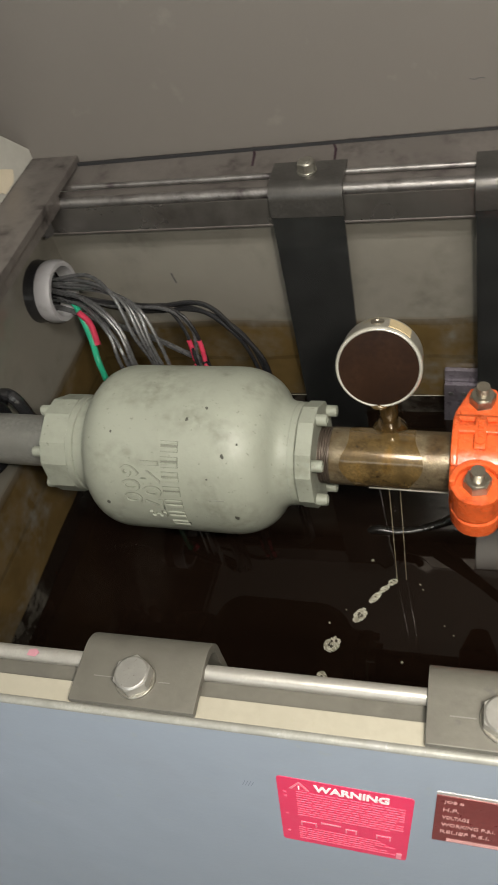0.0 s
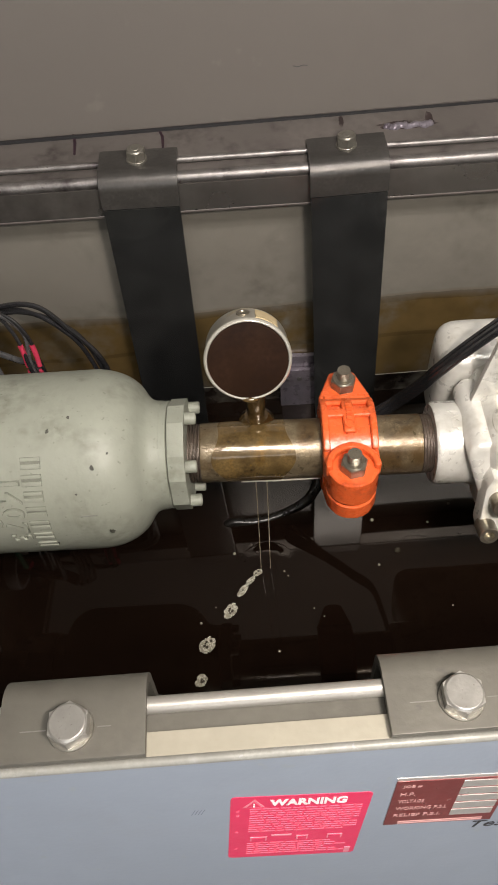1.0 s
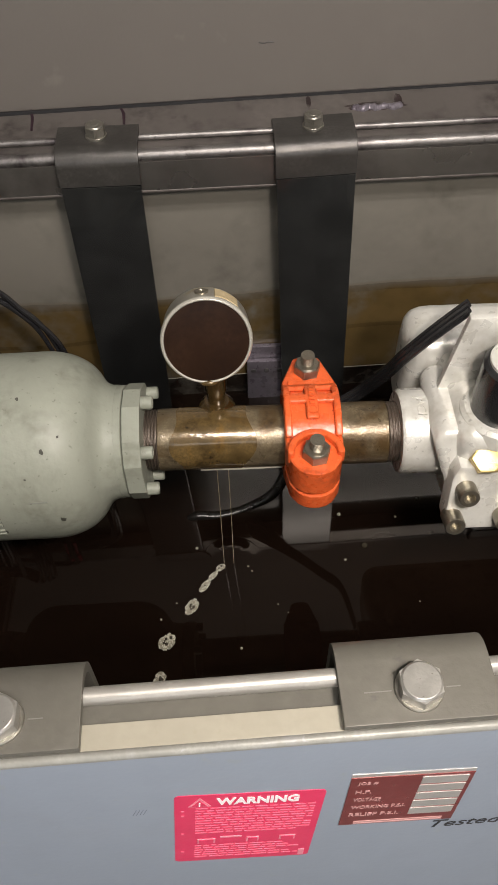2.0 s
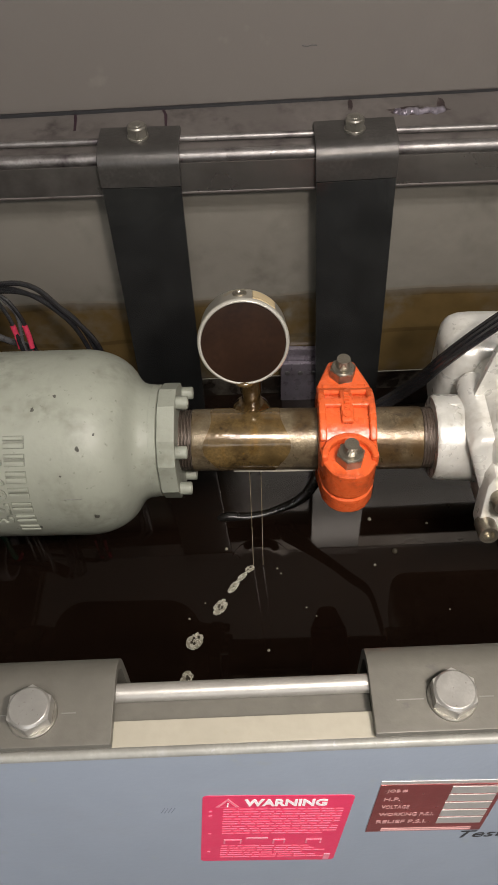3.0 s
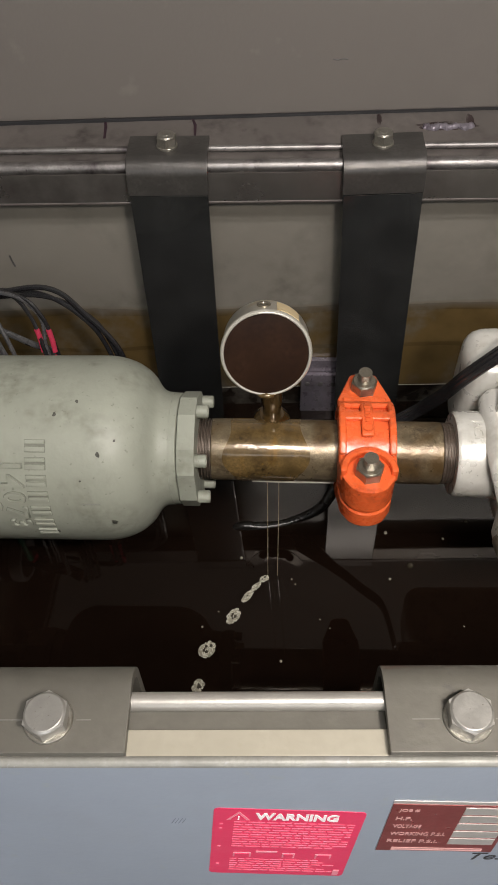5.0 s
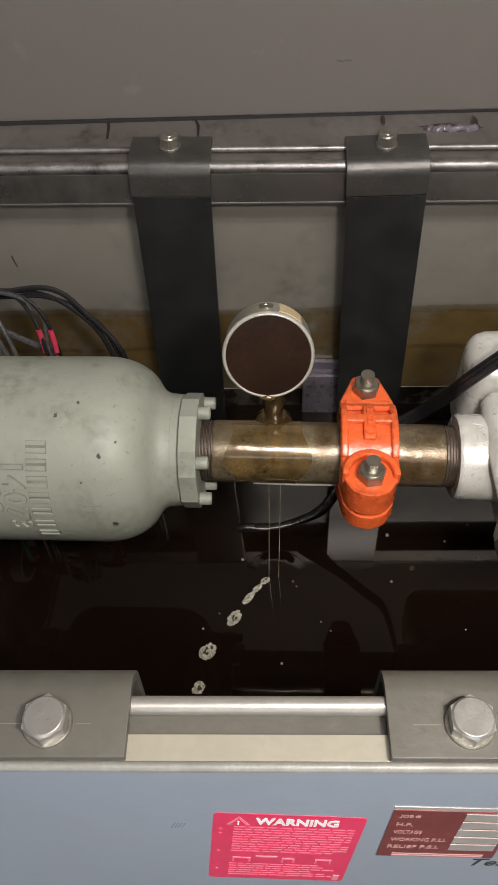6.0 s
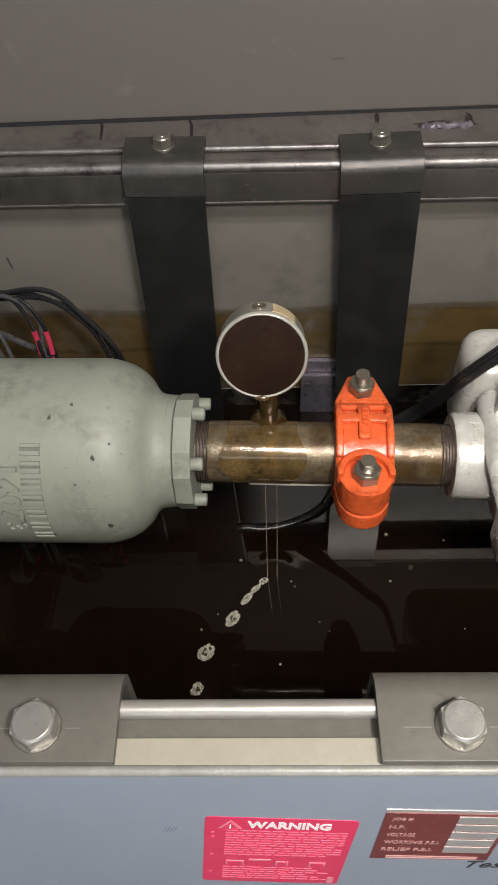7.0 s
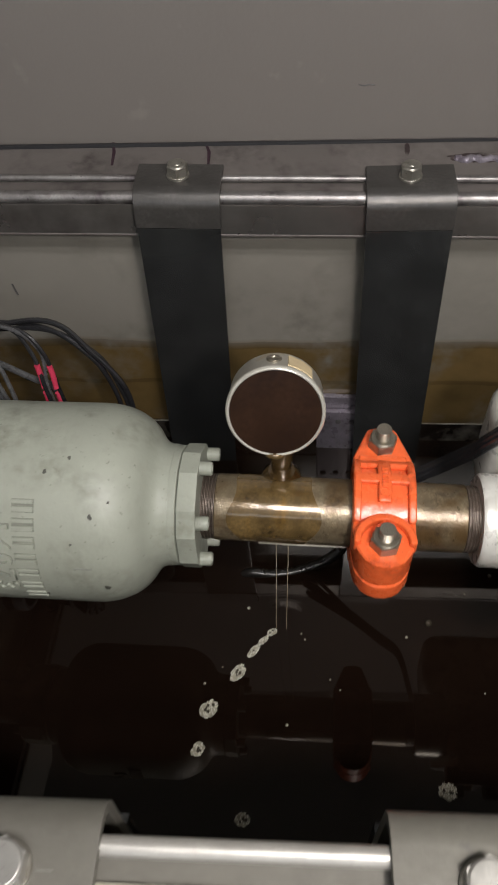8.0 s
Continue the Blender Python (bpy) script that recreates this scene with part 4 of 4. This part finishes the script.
part("plate", box((0.03, 0.514, 0.35), (0.078, 0.5205, 0.456), 0.001), M_PAD, pad_plate)
part("ledge", box((0.03, 0.507, 0.35), (0.078, 0.5137, 0.438), 0.0015), M_PAD, pad_plate)
for k in range(3):
    part("rivet", lathe((0.038 + 0.016 * k, 0.5068, 0.423), (0.038 + 0.016 * k, 0.4, 0.423), [(0, 0.0035), (0.0012, 0.0032), (0.0018, 0.002)], 14), M_DARK, pad_plate, "dark oily rivet head")

# ---- sticker and nameplate on the tank front ----
SY = FY
st = thing("warning_sticker", (0.016, SY, 0.67), "pink-red warning sticker with white print on blue-grey enamel", "sticker")
ST, SB, SL, SR = 0.704, 0.6115, -0.0245, 0.0535
SLANT = {st.name: (0.0145, 0.658, -4.5)}


def slant(bm, parent):
    """The sticker and the plate sit a few degrees off level."""
    cx, cz, turn = SLANT.get(parent.name, (0, 0, 0))
    c, q = math.cos(radians(turn)), math.sin(radians(turn))
    for v in bm.verts:
        u, w = v.co.x - cx, v.co.z - cz
        v.co.x, v.co.z = cx + c * u - q * w, cz + q * u + c * w
    return front(bm, True)



def front_flat(name, x0, x1, z0, z1, y, material, parent, label="", r=0.0):
    o = [(x0, z0), (x1, z0), (x1, z1), (x0, z1)]
    if r:
        o = arc(x0 + r, z0 + r, r, 180, 270, 4) + arc(x1 - r, z0 + r, r, 270, 360, 4) + arc(x1 - r, z1 - r, r, 0, 90, 4) + arc(x0 + r, z1 - r, r, 90, 180, 4)
    return part(name, slant(prism(o, "y", y - 0.0003, y), parent), material, parent, label, 0)


def front_word(text, x, z, w, h, y, material, parent):
    bm = letters(text, 0.01, 0.0001, 0.0004 if text == "WARNING" else 0.00015)
    xs, ys = [v.co.x for v in bm.verts], [v.co.y for v in bm.verts]
    for v in bm.verts:
        v.co = Vector((x + (v.co.x - min(xs)) / (max(xs) - min(xs)) * w, y - v.co.z, z + (v.co.y - min(ys)) / (max(ys) - min(ys)) * h))
    return part("word", slant(bm, parent), material, parent, "", 0)


front_flat("backing", SL, SR, SB, ST, SY, M_STICK, st, "", 0.003)
front_word("WARNING", -0.003, ST - 0.0125, 0.043, 0.0085, SY - 0.0005, M_WHITE, st)
tri = prism([(-0.0175, ST - 0.0135), (-0.0055, ST - 0.0135), (-0.0115, ST - 0.003)], "y", SY - 0.0006, SY - 0.0003)
part("symbol", slant(tri, st), M_FAINT, st, "white warning triangle", 0)
part("symbol", slant(prism([(-0.0154, ST - 0.0124), (-0.0076, ST - 0.0124), (-0.0115, ST - 0.0054)], "y", SY - 0.0009, SY - 0.0006), st), M_STICK, st, "", 0)
front_flat("exclamation_mark", -0.0119, -0.0111, ST - 0.0102, ST - 0.0074, SY - 0.0009, M_WHITE, st)
front_flat("exclamation_mark", -0.0119, -0.0111, ST - 0.0118, ST - 0.0109, SY - 0.0009, M_WHITE, st)
random.seed(11)


def text_line(x0, x1, z, h, material, parent):
    """A line of small print as bars of word length."""
    x = x0
    while x < x1 - 0.002:
        w = min(random.uniform(0.003, 0.009), x1 - x)
        front_flat("print_bar", x, x + w, z, z + h, SY - 0.0003, material, parent)
        x += w + 0.0011


for z0, count in ((0.0172, 7), (0.0405, 4)):
    for k in range(count):
        text_line(-0.0135, SR - 0.004 - random.uniform(0, 0.012) * (k == count - 1), ST - z0 - 0.0033 * k, 0.0011, M_PRINT, st)
front_flat("print_bar", 0.0005, 0.0125, SB + 0.0345, SB + 0.0362, SY - 0.0003, M_FAINT, st)
for x0, x1 in ((-0.012, -0.002), (0.0155, 0.0225), (0.034, 0.043)):
    front_flat("print_symbol", x0, x1, SB + 0.0275, SB + 0.0335, SY - 0.0003, M_FAINT, st)
    front_flat("print_symbol", x0 + 0.001, x1 - 0.001, SB + 0.0281, SB + 0.0329, SY - 0.0006, M_STICK, st)
for k in range(6):
    text_line(-0.0135, SR - 0.007 - 0.005 * (k % 3), SB + 0.006 + 0.0034 * k, 0.0011, M_PRINT, st)
for z in (0.014, 0.041, 0.066, 0.072):
    front_flat("bullet", SL + 0.0035, SL + 0.0052, SB + z, SB + z + 0.0018, SY - 0.0003, M_PRINT, st)
front_flat("print_block", SR - 0.0065, SR - 0.003, SB + 0.002, SB + 0.010, SY - 0.0003, M_FAINT, st)

npl = thing("nameplate", (0.12, SY, 0.70), "maroon and aluminium equipment nameplate with blank fields", "nameplate")
NL, NR, NT, NB = 0.0677, 0.1315, 0.7155, 0.6505
SLANT[npl.name] = (0.0677, 0.69, -3.0)
front_flat("plate", NL, NR, NB, NT, SY, M_PLATE, npl)
front_flat("printed_field", NL, NR, NB + 0.0005, NT - 0.0035, SY - 0.0003, M_MAROON, npl)
for k, text in enumerate(("JOB #", "H.P.", "VOLTAGE", "WORKING P.S.I.", "RELIEF P.S.I.")):
    zz = NT - 0.0125 - 0.0099 * k
    front_word(text, NL + 0.004, zz, 0.0021 * len(text), 0.0042, SY - 0.0008, M_PLATEPRINT, npl)
    front_flat("blank_field", NL + 0.037, NR - 0.0025, zz - 0.0013, zz + 0.0065, SY - 0.0006, M_PLATE, npl)
front_flat("print_line", NL + 0.008, NR - 0.006, NB + 0.0018, NB + 0.0030, SY - 0.0006, M_PLATEPRINT, npl)
front_flat("print_line", NL + 0.008, NR - 0.006, NB + 0.0042, NB + 0.0054, SY - 0.0006, M_PLATEPRINT, npl)
ink = letters("Tested", 0.02, 0.0001)
for v in ink.verts:
    v.co = Vector((0.139 + v.co.x * 0.75 + 0.25 * v.co.y, SY - 0.0003 - v.co.z, 0.640 + v.co.y * 0.7))
solid("ink_note", front(ink, True), M_INK, "black handwritten note on the enamel", "handwriting", smooth=0)
sm = thing("scuff", (-0.05, SY, 0.70), "small dark scuff on the blue-grey enamel", "scuff")
for k in range(4):
    part("stroke", front(prism([(-0.044 + 0.0018 * k, 0.687), (-0.0436 + 0.0018 * k, 0.687), (-0.0412 + 0.0018 * k, 0.693), (-0.0416 + 0.0018 * k, 0.693)], "y", SY - 0.0002, SY), True), M_SCUFF, sm, "", 0)

# ---- oil drips and foam ----
for x, y in ((-0.004, 0.267), (0.0065, 0.267)):
    solid("oil_strand", tube([(x, y, AZ - 0.0262), (x + 0.0003, y, 0.50), (x, y, OIL)], 0.0005, 8, 4, taper=0.7), M_STREAM, "thin strand of oil dripping from the pipe", "oil drip", group="oil drips")


def foam(x, y, w, d, turn, seed, big=3):
    """A flat raft of fine froth with a few larger bubbles sitting in it."""
    random.seed(seed)
    clump = thing("foam_clump", (x, y, OIL), "raft of pale froth and bubbles floating on the oil", "foam", "foam clumps")
    c, s = math.cos(radians(turn)), math.sin(radians(turn))
    o = []
    for k in range(22):
        a = 2 * math.pi * k / 22
        q = 1 + random.uniform(-0.18, 0.18)
        u, v = w * q * math.cos(a), d * q * math.sin(a)
        o.append((x + c * u - s * v, y + s * u + c * v))
    part("froth", afloat(prism(o, "z", OIL - 0.001, OIL + 0.0007, 0.0004)), M_FROTH, clump)
    rim = None
    for k in range(int(70 * (w * d) / 0.00006) + 10):
        a, r = random.uniform(0, 2 * math.pi), math.sqrt(random.random())
        u, v = w * r * math.cos(a), d * r * math.sin(a)
        b = bmesh.new()
        bmesh.ops.create_icosphere(b, subdivisions=1, radius=random.uniform(0.0004, 0.0010))
        bmesh.ops.translate(b, verts=b.verts, vec=(x + c * u - s * v, y + s * u + c * v, OIL + 0.0004))
        rim = merge(rim, b)
    tagged(part("bubble_froth", afloat(rim), M_FOAM, clump, "fine pale bubbles", 180), kind="stuff")
    for k in range(big):
        a, r = random.uniform(0, 2 * math.pi), 0.55 * math.sqrt(random.random())
        u, v = w * r * math.cos(a), d * r * math.sin(a)
        b = bmesh.new()
        bmesh.ops.create_icosphere(b, subdivisions=2, radius=random.uniform(0.0010, 0.0017))
        bmesh.ops.translate(b, verts=b.verts, vec=(x + c * u - s * v, y + s * u + c * v, OIL + 0.0008))
        part("bubble", afloat(b), M_BUBBLE, clump, "dark glossy bubble", 180)


foam(-0.008, 0.262, 0.0055, 0.0036, 30, 8, 2)
foam(-0.0165, 0.2525, 0.0075, 0.0030, 45, 1, 0)
foam(-0.025, 0.241, 0.0095, 0.0036, 52, 2, 1)
foam(-0.039, 0.217, 0.0098, 0.0060, 58, 3, 5)
foam(-0.064, 0.179, 0.0105, 0.0072, 52, 4, 7)
foam(-0.070, 0.140, 0.0072, 0.0056, 60, 5, 4)
foam(-0.023, 0.082, 0.0065, 0.0060, 0, 6, 4)
foam(0.158, 0.118, 0.0085, 0.0075, 0, 7, 5)
for x, y, r in ((0.151, 0.281, 0.0040), (-0.034, 0.288, 0.0018), (0.128, 0.264, 0.0016), (-0.071, 0.204, 0.0014), (0.012, 0.168, 0.0016), (0.218, 0.339, 0.0026), (0.127, 0.323, 0.0022), (0.19, 0.316, 0.0014), (0.052, 0.215, 0.0009), (0.20, 0.21, 0.001), (-0.055, 0.222, 0.0009), (0.062, 0.205, 0.0008), (0.022, 0.262, 0.0011), (0.026, 0.256, 0.0009)):
    b = bmesh.new()
    bmesh.ops.create_icosphere(b, subdivisions=2, radius=r)
    bmesh.ops.translate(b, verts=b.verts, vec=(x, y, OIL))
    solid("oil_bubble", afloat(b), M_BUBBLE if r > 0.0025 else M_FROTH, "single bubble on the dark oil", "bubble", group="oil bubbles", at=(x, y, OIL), smooth=180)
rows = [(0.0, 0.0055)]
for k in range(31):
    rows.append((0.0003 * math.sin(math.pi * k / 30) ** 2 + 0.00003, 0.006 + 0.0009 * k))
rows.append((0.0, 0.0335))
ripple = lathe((0.004, 0.268, OIL), (0.004, 0.268, 1), rows, 72, cap=False)
for v in ripple.verts:
    a = math.atan2(v.co.y - 0.268, v.co.x - 0.004)
    v.co.z = OIL + (v.co.z - OIL) * max(0.02, 0.35 + 0.65 * math.sin(a + 0.25)) * (1 + 0.25 * math.sin(7 * a) * math.sin(v.co.x * 260))
solid("oil_ripple", afloat(ripple), M_OIL, "low ring ripples round the dripping oil", "ripple", "structure", smooth=180)
